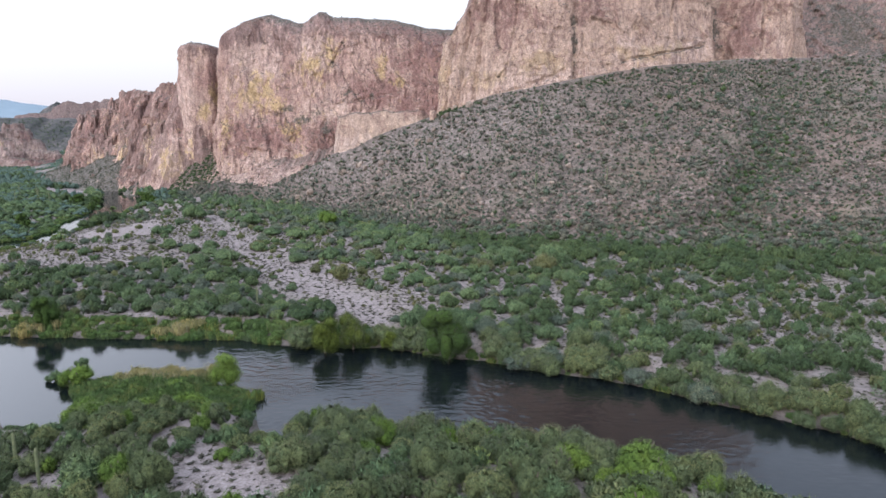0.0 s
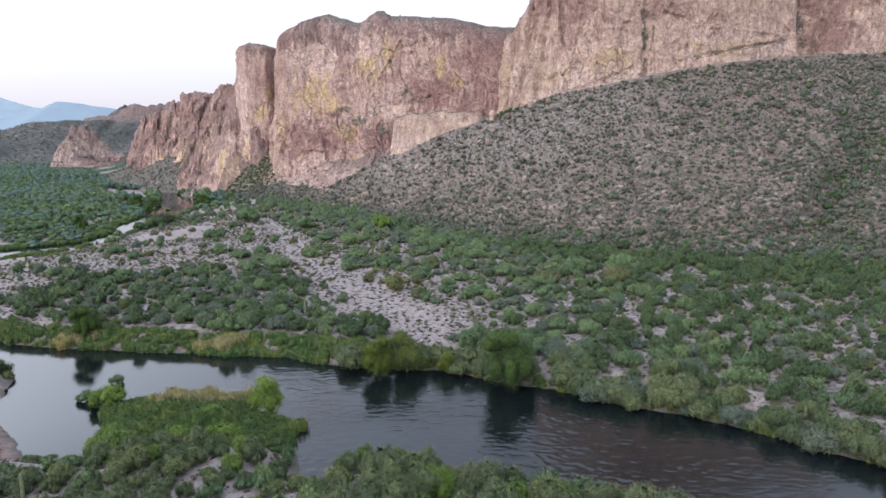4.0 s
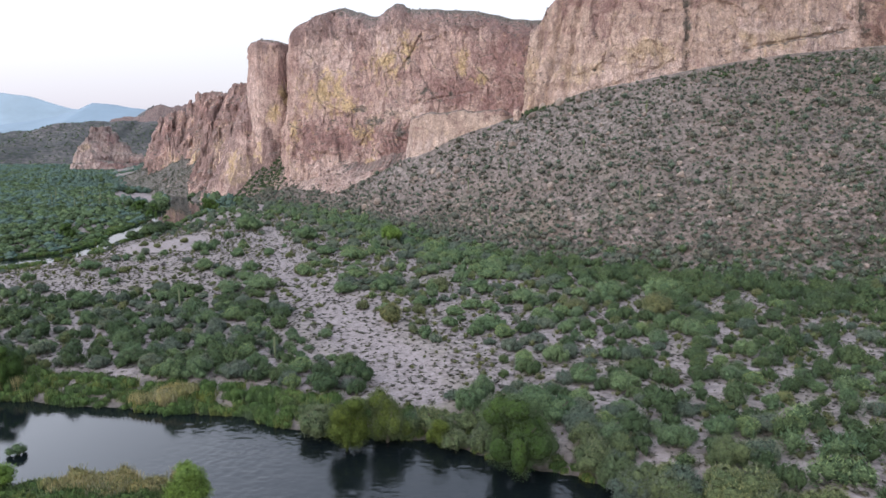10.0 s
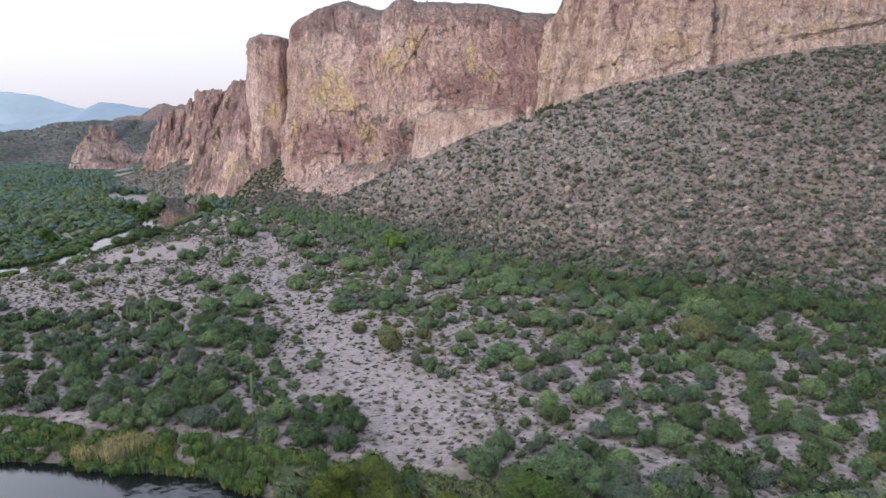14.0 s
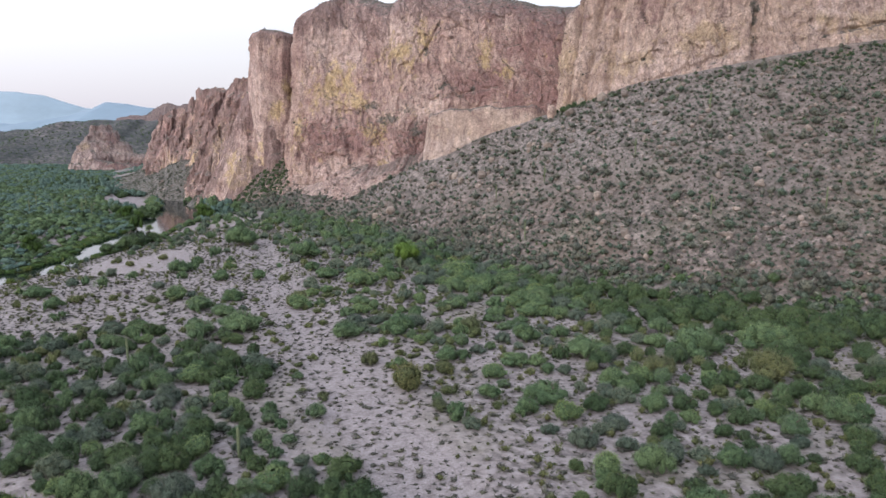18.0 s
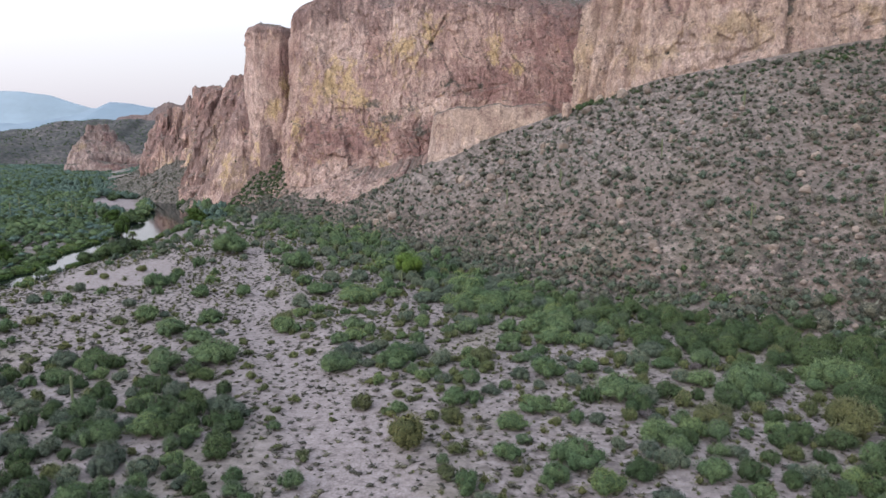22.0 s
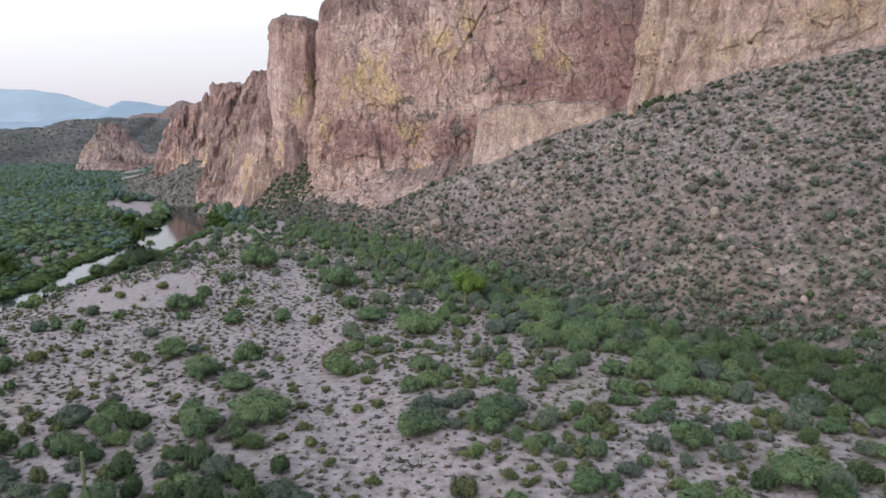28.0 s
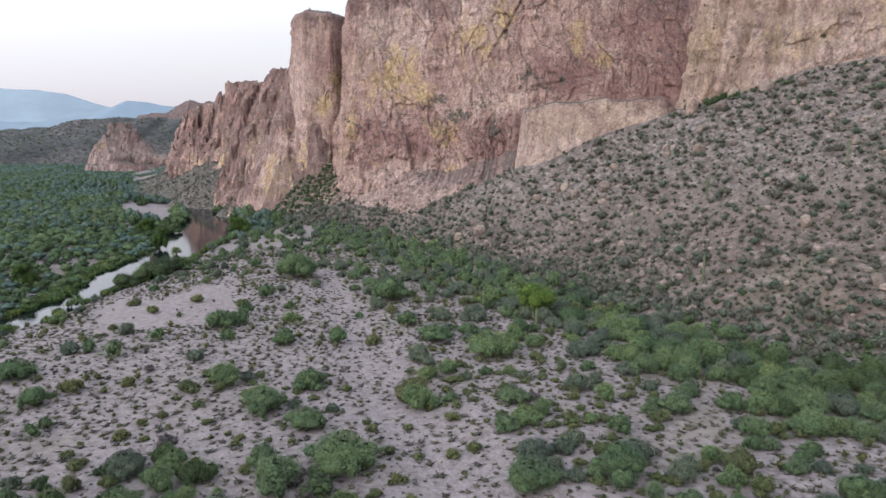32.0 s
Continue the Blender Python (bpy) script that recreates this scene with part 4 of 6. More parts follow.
def core_cloud(lumps, k0=0.8, rings=4, seg=7):
    """Inner foliage: uneven lumps inside the leaves."""
    V, F, N = [], [], []
    r = np.random.default_rng(int(1000 * lumps[0][3]) + len(lumps))
    for x, y, z, rx, rz in lumps:
        th = np.linspace(0.25, math.pi - 0.25, rings)
        ph = np.linspace(0, 2 * math.pi, seg, endpoint=False)
        T, Ph = np.meshgrid(th, ph, indexing="ij")
        base = sum(len(v) for v in V)
        k = k0 * r.uniform(0.85, 1.12, T.shape)
        V.append(np.stack([x + k * rx * np.sin(T) * np.cos(Ph), y + k * rx * np.sin(T) * np.sin(Ph), np.maximum(z + k * rz * np.cos(T), 0.02)], -1).reshape(-1, 3))
        N.append(np.stack([np.sin(T) * np.cos(Ph), np.sin(T) * np.sin(Ph), np.cos(T) + 0.25], -1).reshape(-1, 3))
        for i in range(rings - 1):
            for j in range(seg):
                F.append((base + i * seg + j, base + (i + 1) * seg + j, base + (i + 1) * seg + (j + 1) % seg, base + i * seg + (j + 1) % seg))
    return np.concatenate(V), tris(F), np.concatenate(N)


def bush_lumps(r, count, width, height, spread=0.74):
    """Uneven lumps for a plant of that width and height."""
    out = [(0, 0, height * 0.46, width * 0.31, height * 0.46)]
    turn, long = r.uniform(0, 6.28), r.uniform(0.6, 1.0)
    for k in range(count):
        a = 2 * math.pi * (k + r.uniform(-0.4, 0.4)) / count
        rr = width * 0.5 * spread * r.uniform(0.3, 1.12)
        x, y = rr * math.cos(a), rr * math.sin(a) * long
        hx = width * (0.09 + 0.15 * r.random() ** 1.3)
        hz = height * r.uniform(0.18, 0.4)
        z = max(hz * 0.7, height * (0.74 - 0.5 * (rr / (width * 0.5))) * r.uniform(0.6, 1.15))
        out.append((x * math.cos(turn) - y * math.sin(turn), x * math.sin(turn) + y * math.cos(turn), z, hx, hz))
    return out


def stem_quads(r, count, width, height, thick):
    """Bent tapering stems from the root, four-sided."""
    V, F = [], []
    for _ in range(count):
        a = r.uniform(0, 2 * math.pi)
        tip = np.array([math.cos(a) * width * r.uniform(0.1, 0.34), math.sin(a) * width * r.uniform(0.1, 0.34), height * r.uniform(0.5, 0.85)])
        mid = tip * np.array([0.35, 0.35, 0.5])
        base = len(V) * 4
        for p, t in ((np.array([0, 0, -0.25]), thick), (mid, thick * 0.7), (tip, thick * 0.25)):
            V.append([p + np.array(o) * t for o in ((1, 0, 0), (0, 1, 0), (-1, 0, 0), (0, -1, 0))])
        for i in range(2):
            for j in range(4):
                F.append((base + 4 * i + j, base + 4 * i + (j + 1) % 4, base + 4 * i + 4 + (j + 1) % 4, base + 4 * i + 4 + j))
    return np.array(V).reshape(-1, 3), np.array(F)


def trunk_quads(r, height, thick, limbs, reach, seg=7):
    """A tapered, bent trunk with limbs."""
    V, F = [], []

    def tube(pts, radii):
        base = len(V)
        for p, t in zip(pts, radii):
            for j in range(seg):
                a = 2 * math.pi * j / seg
                V.append((p[0] + t * math.cos(a), p[1] + t * math.sin(a), p[2]))
        for i in range(len(pts) - 1):
            for j in range(seg):
                F.append((base + i * seg + j, base + i * seg + (j + 1) % seg, base + (i + 1) * seg + (j + 1) % seg, base + (i + 1) * seg + j))

    bend = r.normal(size=2) * height * 0.06
    pts = [(bend[0] * k * k, bend[1] * k * k, -0.4 + (height + 0.4) * k) for k in (0, 0.08, 0.35, 0.7, 1.0)]
    tube(pts, [thick * 1.5, thick, thick * 0.85, thick * 0.6, thick * 0.3])
    for k in range(limbs):
        a = 2 * math.pi * (k + r.uniform(-0.2, 0.2)) / limbs
        z0 = height * r.uniform(0.3, 0.7)
        u = np.array([math.cos(a), math.sin(a)])
        o = np.array(bend) * (z0 / height) ** 2
        tube([(*(o), z0), (*(o + u * reach * 0.5), z0 + height * 0.14), (*(o + u * reach), z0 + height * 0.34)], [thick * 0.5, thick * 0.33, thick * 0.12])
    return np.array(V), np.array(F)


def joined(*pieces):
    V, F, I, N, n = [], [], [], [], 0
    for k, (v, f, m) in enumerate(pieces):
        V.append(v), F.append(f + n), I.append(np.full(len(f), k)), N.append(m)
        n += len(v)
    return np.concatenate(V), np.concatenate(F), np.concatenate(I), np.concatenate(N)


def reed_quads(r, count, width, height):
    """Upright bending blades."""
    V = []
    for _ in range(count):
        x, y = r.uniform(-0.5, 0.5, 2) * width
        a, h = r.uniform(0, math.pi), height * r.uniform(0.55, 1.1)
        w = np.array([math.cos(a), math.sin(a), 0]) * 0.032
        lean = np.array([*r.normal(size=2) * 0.22 * h, 0])
        b = np.array([x, y, -0.1])
        t = b + lean + np.array([0, 0, h])
        V += [b - w * 1.3, b + w * 1.3, t + w * 0.5, t - w * 0.5]
    V = np.array(V)
    return V, np.arange(len(V)).reshape(-1, 4)


LEAF = {  # dark, middle, light
    "mesquite": ((0.043, 0.067, 0.036), (0.066, 0.094, 0.047), (0.098, 0.127, 0.058)),
    "sage": ((0.040, 0.054, 0.038), (0.055, 0.071, 0.049), (0.082, 0.095, 0.061)),
    "broom": ((0.058, 0.070, 0.030), (0.080, 0.090, 0.036), (0.112, 0.114, 0.050)),
    "olive": ((0.056, 0.066, 0.029), (0.073, 0.081, 0.034), (0.089, 0.093, 0.041)),
    "willow": ((0.060, 0.080, 0.020), (0.078, 0.102, 0.025), (0.100, 0.122, 0.034)),
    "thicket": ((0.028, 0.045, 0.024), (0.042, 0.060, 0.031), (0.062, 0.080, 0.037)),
    # bluish and pale: aerial haze is put into this leaf colour
    "woods": ((0.056, 0.082, 0.062), (0.072, 0.102, 0.076), (0.094, 0.124, 0.086)),
    "dead": ((0.060, 0.053, 0.050), (0.078, 0.068, 0.064), (0.10, 0.088, 0.082)),
    "cottonwood": ((0.038, 0.066, 0.018), (0.046, 0.078, 0.020), (0.056, 0.090, 0.024)),
    "tamarisk": ((0.044, 0.064, 0.035), (0.066, 0.088, 0.046), (0.102, 0.118, 0.058)),
    "bank_leaf": ((0.046, 0.062, 0.016), (0.060, 0.080, 0.020), (0.082, 0.098, 0.026)),
    "reed": ((0.036, 0.066, 0.021), (0.052, 0.085, 0.026), (0.088, 0.108, 0.037)),
    "straw": ((0.115, 0.125, 0.040), (0.150, 0.140, 0.058), (0.19, 0.165, 0.08)),
    "scrub": ((0.040, 0.043, 0.033), (0.062, 0.064, 0.048), (0.090, 0.090, 0.067)),
    "tuft": ((0.046, 0.045, 0.030), (0.066, 0.063, 0.041), (0.090, 0.086, 0.052)),
}
GAIN = {"mesquite": (1.24, 1.27, 1.22), "sage": (1.42, 1.38, 1.44), "thicket": (1.22, 1.26, 1.1), "tamarisk": (1.2, 1.14, 1.02), "reed": (1.12, 1.1, 1.05), "cottonwood": (0.95, 0.95, 0.85), "bank_leaf": (1.3, 1.25, 0.95), "willow": (1.12, 1.32, 1.05), "woods": (1.1, 1.16, 1.28), "tuft": (0.92, 0.88, 1.0), "broom": (1.12, 1.14, 1.2), "scrub": (1.46, 1.42, 1.48)}
LEAF = {k: tuple(tuple(g * c for g, c in zip(GAIN.get(k, (1.23, 1.19, 1.25)), t)) for t in v) for k, v in LEAF.items()}
DULL = {"tuft": 0.0, "scrub": 0.2, "dead": 0.0, "sage": 0.2, "woods": 0.1, "thicket": 0.2, "tamarisk": 0.3, "willow": 0.3}
M_LEAF = {k: leaf_material(k + "_leaf", *v, turning=DULL.get(k, 0.6)) for k, v in LEAF.items()}
M_LEAFS = {k: leaf_material(k + "_leaf_far", *v, shared=True, turning=DULL.get(k, 1.0)) for k, v in LEAF.items()}


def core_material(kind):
    """A plant's leafy mass: lighter clumps of leaf, shade between them painted darker."""
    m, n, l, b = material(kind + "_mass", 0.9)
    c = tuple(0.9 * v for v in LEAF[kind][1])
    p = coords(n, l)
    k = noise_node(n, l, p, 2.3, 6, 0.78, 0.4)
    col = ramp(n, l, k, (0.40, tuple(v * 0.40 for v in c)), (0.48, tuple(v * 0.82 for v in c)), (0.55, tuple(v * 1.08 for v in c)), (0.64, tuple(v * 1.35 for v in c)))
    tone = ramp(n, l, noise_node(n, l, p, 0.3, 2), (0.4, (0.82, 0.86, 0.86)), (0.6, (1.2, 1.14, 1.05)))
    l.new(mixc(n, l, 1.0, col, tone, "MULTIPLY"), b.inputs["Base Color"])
    b.inputs["Specular IOR Level"].default_value = 0.1
    bump(n, l, b, k, 1.0, 0.5)
    return m


M_CORES = {k: core_material(k) for k in LEAF}
M_BARK = wood_material("grey_bark", (0.11, 0.09, 0.07))


def plant_template(kind, r, width, height, lumps, leaves, size, stems):
    """Stem mesh and foliage mesh of one plant, unit scale in metres."""
    L = bush_lumps(r, lumps, width, height)
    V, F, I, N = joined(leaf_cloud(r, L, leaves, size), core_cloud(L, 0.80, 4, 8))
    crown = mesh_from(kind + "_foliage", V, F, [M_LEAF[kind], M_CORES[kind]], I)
    v, f = stem_quads(r, stems, width, height, 0.05)
    return mesh_from(kind + "_stems", v, f, [M_BARK]), crown


def tree_template(kind, r, width, height, leaves, size, base=0.12):
    L = [(x, y, z * (1 - base) + height * base, rx, rz * 0.85) for x, y, z, rx, rz in bush_lumps(r, 9, width, height)]
    L += [(r.normal() * width * 0.14, r.normal() * width * 0.14, height * r.uniform(0.75, 0.9), width * 0.2, height * 0.17) for _ in range(3)]
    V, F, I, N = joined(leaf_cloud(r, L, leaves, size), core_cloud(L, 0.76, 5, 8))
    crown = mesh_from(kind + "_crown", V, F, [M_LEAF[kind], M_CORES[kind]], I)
    v, f = trunk_quads(r, height * 0.8, height * 0.035, 6, width * 0.3)
    return mesh_from(kind + "_trunk", v, f, [M_BARK]), crown


def make_things(name, label, category, group, templates, places, part_name="foliage", stem_name="branchwork"):
    """One thing for each place (x, y, scale xy, scale z): stems on top, foliage as its part."""
    first = {}
    r = np.random.default_rng(len(places) + 17)
    zs = ground_height(np.array([p[0] for p in places]), np.array([p[1] for p in places])) if places else []
    for k, (x, y, sx, sz) in enumerate(places):
        t = int(r.integers(len(templates)))
        m = Matrix.LocRotScale((x, y, float(max(zs[k], 0.0)) - 0.04), Euler((0, 0, r.uniform(0, 6.28))), (sx, sx, sz))
        if t not in first:
            stems, crown = templates[t]
            ob = new(name)
            ob.empty_display_size = 0.2
            part(stem_name, stems, ob)
            part(part_name, crown, ob)
            tagged(ob, label, category, group)
            ob.matrix_basis = m
            first[t] = ob
        else:
            src = first[t]
            ob = copy_thing(src, Matrix.Identity(4))
            ob.matrix_basis = m


def make_stuff(name, label, category, mats, templates, places, seed, zs=None):
    """Many small plants or stones joined in one mesh: places (x, y, scale xy, scale z)."""
    r = np.random.default_rng(seed)
    P = np.array(places, float)
    zs = np.maximum(ground_height(P[:, 0], P[:, 1]), 0.0) - 0.05 if zs is None else zs
    which = r.integers(len(templates), size=len(P))
    rot, tone = r.uniform(0, 2 * math.pi, len(P)), r.uniform(0, 1, len(P))
    VV, FF, II, TT, n = [], [], [], [], 0
    for t, (v, f, i, nv) in enumerate(templates):
        sel = np.where(which == t)[0]
        if not len(sel):
            continue
        c, s = np.cos(rot[sel])[:, None], np.sin(rot[sel])[:, None]
        sx, sz = P[sel, 2][:, None], P[sel, 3][:, None]
        x = (v[None, :, 0] * c - v[None, :, 1] * s) * sx + P[sel, 0][:, None]
        y = (v[None, :, 0] * s + v[None, :, 1] * c) * sx + P[sel, 1][:, None]
        z = v[None, :, 2] * sz + zs[sel][:, None]
        VV.append(np.stack([x, y, z], -1).reshape(-1, 3))
        FF.append((f[None] + (np.arange(len(sel)) * len(v))[:, None, None]).reshape(-1, f.shape[1]) + n)
        II.append(np.tile(i, len(sel)))
        TT.append(np.repeat(tone[sel], len(v)))
        n += len(sel) * len(v)
    me = mesh_from(name, np.concatenate(VV), np.concatenate(FF), mats, np.concatenate(II))
    give(me, "tone", np.concatenate(TT))
    return tagged(new(name, me), label, category, kind="stuff")


def far_plant(seed, lumps, leaves, size, width=1.0, height=1.0, core=True):
    r = np.random.default_rng(seed)
    L = bush_lumps(r, lumps, width, height)
    if core:
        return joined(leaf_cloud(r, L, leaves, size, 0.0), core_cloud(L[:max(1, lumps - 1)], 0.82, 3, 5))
    v, f, m = core_cloud(L[:1], 0.9, 3, 5)
    w, g, k = leaf_cloud(r, L, leaves, size, 0.0)
    return joined((np.concatenate([v, w]), np.concatenate([f, g + len(v)]), np.concatenate([m, k])))


# ---------------- where plants stand
# larger plants that stand apart: x, y, width
GREEN_A = ((-48.5, 215.9, 6.1), (-42.2, 211.0, 5.3), (-44.8, 225.3, 4.9), (-35.6, 200.4, 7.5), (-41.7, 196.5, 6.7), (-16.2, 198.3, 5.8), (-6.8, 199.9, 6.3), (-29.3, 219.7, 5.7),
           (-15.7, 213.1, 4.3), (-67.4, 252.9, 6.4), (-65.3, 297.9, 11), (-28.5, 248.0, 6.3), (-19.1, 240.7, 8.3), (-87.9, 225.9, 5.8), (-79.0, 216.3, 4.7), (17.7, 212.2, 5.0),
           (-39.5, 276.1, 9.0), (-54.7, 197.1, 2.9))
GREEN_B = ((-7.8, 200.1, 5.1), (15.2, 168.4, 5.9), (12.1, 182.7, 3.8), (8.8, 177.3, 3.9), (7.5, 168.9, 3.6), (24.1, 187.9, 6.9), (15.0, 195.6, 5.5), (25.8, 174.5, 4.6), (29.0, 164.9, 4.3),
           (-37.0, 202.0, 6.1), (-50.4, 219.5, 4.5), (36.7, 192.6, 4.3), (54.8, 190.9, 8.2), (42.2, 188.4, 8.4))
OLIVE = ((-3.6, 172.2, 6.4), (-10.4, 184.0, 3.8), (33.2, 177.9, 6.0), (49.1, 175.9, 7.9), (5.7, 201.8, 4.5), (1.5, 178.8, 3.5), (-30.3, 222.0, 5.6))
YELLOW = ((6.6, 197.7, 3.9), (-21.9, 206.5, 2.7), (-93.8, 275.6, 3.9), (-79.7, 273.9, 3.8), (-68.7, 269.6, 4.2), (-85.9, 266.3, 3.4), (-87.6, 253.7, 2.9), (-61.3, 222.3, 3.8),
          (-70.4, 224.0, 3.1), (-62.7, 206.8, 2.8), (-39.1, 247.4, 3.9), (-27.7, 218.8, 2.6), (-56.7, 222.5, 2.5), (-76.7, 221.5, 4.0))


def candidates(x0, x1, y0, y1, step, seed):
    r = np.random.default_rng(seed)
    gx, gy = np.meshgrid(np.arange(x0, x1, step), np.arange(y0, y1, step))
    x = (gx + (np.arange(gx.shape[0]) % 2)[:, None] * step / 2 + r.uniform(-0.42, 0.42, gx.shape) * step).ravel()
    y = (gy + r.uniform(-0.42, 0.42, gy.shape) * step).ravel()
    # nothing is planted behind or beside the part of the valley that the flight looks over
    seen = (x < 0.83 * y + 16) & (x > -38 - 0.72 * np.maximum(y - 131, 0) - 0.56 * np.minimum(y, 131)) & (y > 56)
    x, y = x[seen], y[seen]
    return x, y, r.uniform(0, 1, len(x)), r


THICKET = np.array([(-95, 158), (-82, 190), (-62, 200), (-42, 203), (-33, 197), (-23, 172.6), (-12.5, 154), (-4.5, 140), (-6.5, 134.5), (-40, 141)], float)


def zones(x, y):
    d = river_distance(x, y)
    w, _, _, foot = scree_amount(x, y)
    wash = wash_amount(x, y)
    dw, hw, side = along(WASH, x, y)
    south = y < np.interp(x, (-320, -68, -22, 5, 22, 38, 51, 61, 66, 85, 150), (235, 141, 133, 125, 114, 105, 93, 82, 76, 52, -30)) - 7
    return d, w, foot, wash, dw - hw, side, south


def big_density(x, y):
    d, w, foot, wash, dw, side, south = zones(x, y)
    clump = 0.5 + 0.5 * fbm(x / 17, y / 17, 0, 3, 71)
    p = np.zeros_like(x)
    right = (side > 0)
    p = np.where(right, 0.30 + 0.58 * smooth(0, 44, x + 0.1 * (y - 190)) * (0.45 + 1.0 * clump), p)
    belt = smooth(-32, -14, foot) * (x > -75)
    p = np.maximum(p, belt * (0.78 + 0.4 * clump))
    p = np.where(~right, 0.055 + 0.08 * clump, p)
    p = np.maximum(p, np.where(inside(THICKET, x, y) + 4 * fbm(x / 9, y / 9, 0, 3, 73) < 0, 1.0 + 0.4 * clump, 0))
    p = np.maximum(p, np.where((~right) & (y > 300), 0.35, 0))
    p = np.where(right & (d < 26) & (y < 130), np.maximum(p, 0.97), p)
    p = np.where(south, 1.0, p)
    p = np.where(south & (np.minimum(inside(GRAVEL, x, y), np.minimum(inside(CLAY, x, y), inside(SHORE, x, y)) - 1.6) + 1.2 * fbm(x / 5, y / 5, 0, 3, 75) < -0.6), 0.0, p)
    p = p * (1 - wash) * (d > 0.6) * (w < 0.03)
    return p, right, belt, d, south


def keep_apart(x, y, rad, fixed):
    ok = np.ones(len(x), bool)
    for fx, fy, fr in fixed:
        ok &= (x - fx) ** 2 + (y - fy) ** 2 > (0.62 * (rad + fr)) ** 2
    return ok

# ---------------- river-bank trees and shrubs
def templates_of(kind, count, seed, width, height, lumps, leaves, size, stems=6):
    r = np.random.default_rng(seed)
    return [plant_template(kind, r, width * r.uniform(0.94, 1.06), height * r.uniform(0.9, 1.1), lumps + int(r.integers(0, 3)), leaves, size, stems) for _ in range(count)]


def trees_of(kind, count, seed, width, height, leaves, size, base=0.12):
    r = np.random.default_rng(seed)
    return [tree_template(kind, r, width, height, leaves, size, base) for _ in range(count)]


T_WILLOW = trees_of("willow", 3, 1, 5.0, 5.4, 7500, 0.062, 0.12)
make_things("willow_tree", "bright yellow-green willow tree leaning over the river bank", "tree", "trees on the river bank", T_WILLOW,
            [(-20.3, 108.6, 1.15, 0.95)], "crown", "trunk")
make_things("bank_willow", "low bright green willow spreading over the water", "tree", "trees on the river bank", trees_of("bank_leaf", 3, 21, 5.0, 5.2, 11000, 0.05, 0.0),
            [(-5.8, 123.6, 1.3, 1.2), (-0.8, 125.0, 1.25, 1.3), (6.0, 124.0, 0.85, 0.7)], "crown", "trunk")
T_COTTON = trees_of("cottonwood", 2, 2, 7.0, 6.6, 14000, 0.05, 0.02)
make_things("cottonwood_tree", "dark green rounded tree on the river bank", "tree", "trees on the river bank", T_COTTON,
            [(15.8, 117.4, 1.5, 1.35), (-140, 381, 1.25, 1.0), (-108, 388, 1.4, 1.0), (-128, 292, 1.0, 0.9), (-122.5, 352, 1.0, 1.1), (-60, 143, 0.9, 0.9)], "crown", "trunk")

make_things("palo_verde_tree", "light green palo verde tree above the thicket", "tree", "trees on the river bank", trees_of("willow", 1, 3, 5.5, 6.0, 2600, 0.08, 0.3), [(-9.5, 264, 1.7, 1.05)], "crown", "trunk")

# kinds of bush, one metre wide and high, scaled when they are placed
T_MESQ = templates_of("mesquite", 6, 11, 1.0, 0.62, 11, 1800, 0.0165, 4)
T_SAGE = templates_of("sage", 6, 12, 1.0, 0.58, 11, 1800, 0.0165, 4)
T_BROOM = templates_of("broom", 5, 13, 1.0, 0.66, 8, 1000, 0.022, 3)
T_TAMA = templates_of("tamarisk", 6, 14, 1.0, 0.8, 13, 1800, 0.0165, 4)
T_OLIVE = templates_of("olive", 4, 17, 1.0, 0.64, 14, 2800, 0.0115, 4)
T_DARK = templates_of("thicket", 6, 18, 1.0, 0.64, 11, 1800, 0.0165, 4)
T_BRIGHT = templates_of("willow", 4, 15, 1.0, 0.78, 11, 1800, 0.0165, 4)

def big_of(leaf, k):
    return templates_of(leaf, 5, 411 + k, 1.0, (0.62, 0.58, 0.66, 0.8, 0.78, 0.64)[k], 16, 3600, 0.0105, 5)


FIXED = [(x, y, w / 2) for x, y, w in GREEN_A + GREEN_B + OLIVE + YELLOW]
cx, cy, cp, cr = candidates(-112, 175, 40, 400, 3.1, 301)
sx2, sy2, sp2, _ = candidates(-75, 40, 60, 106, 3.1, 321)
cx, cy, cp = np.r_[cx, sx2], np.r_[cy, sy2], np.r_[cp, np.where(zones(sx2, sy2)[6], sp2, 2)]
pd, c_right, c_belt, c_d, c_south = big_density(cx, cy)
ok = cp < pd
cx, cy, c_right, c_belt, c_d, c_south = (a[ok] for a in (cx, cy, c_right, c_belt, c_d, c_south))
size = 1.7 + 2.7 * cr.random(len(cx)) ** 1.4 + 1.1 * c_belt + 0.9 * c_south + 0.8 * (0.5 + 0.5 * fbm(cx / 25, cy / 25, 0, 2, 77))
size = size * np.where(c_south & ((cx < -33) | (cx < -8) & (cy > 79)), 0.62, 1.0)
size = size + 1.1 * ((c_d < 20) & (~c_south) & (cx > 5) & (cy < 130))
ok = keep_apart(cx, cy, size / 2, FIXED)
cx, cy, c_right, c_belt, c_d, c_south, size = (a[ok] for a in (cx, cy, c_right, c_belt, c_d, c_south, size))
# neighbours touch but do not grow through each other
reach = np.where(c_belt > 0.6, 0.235, np.where(inside(THICKET, cx, cy) < 2, 0.17, np.where(c_south, np.where((cx < -8) & (cy > 78), 0.19, 0.235), 0.28)))
keep, taken = np.zeros(len(cx), bool), []
spot = np.zeros((len(cx), 3))
for i in cr.permutation(len(cx)):
    near_by = spot[:len(taken)]
    if np.all((near_by[:, 0] - cx[i]) ** 2 + (near_by[:, 1] - cy[i]) ** 2 > (reach[i] * (near_by[:, 2] + size[i])) ** 2):
        keep[i] = True
        spot[len(taken)] = cx[i], cy[i], size[i]
        taken.append(i)
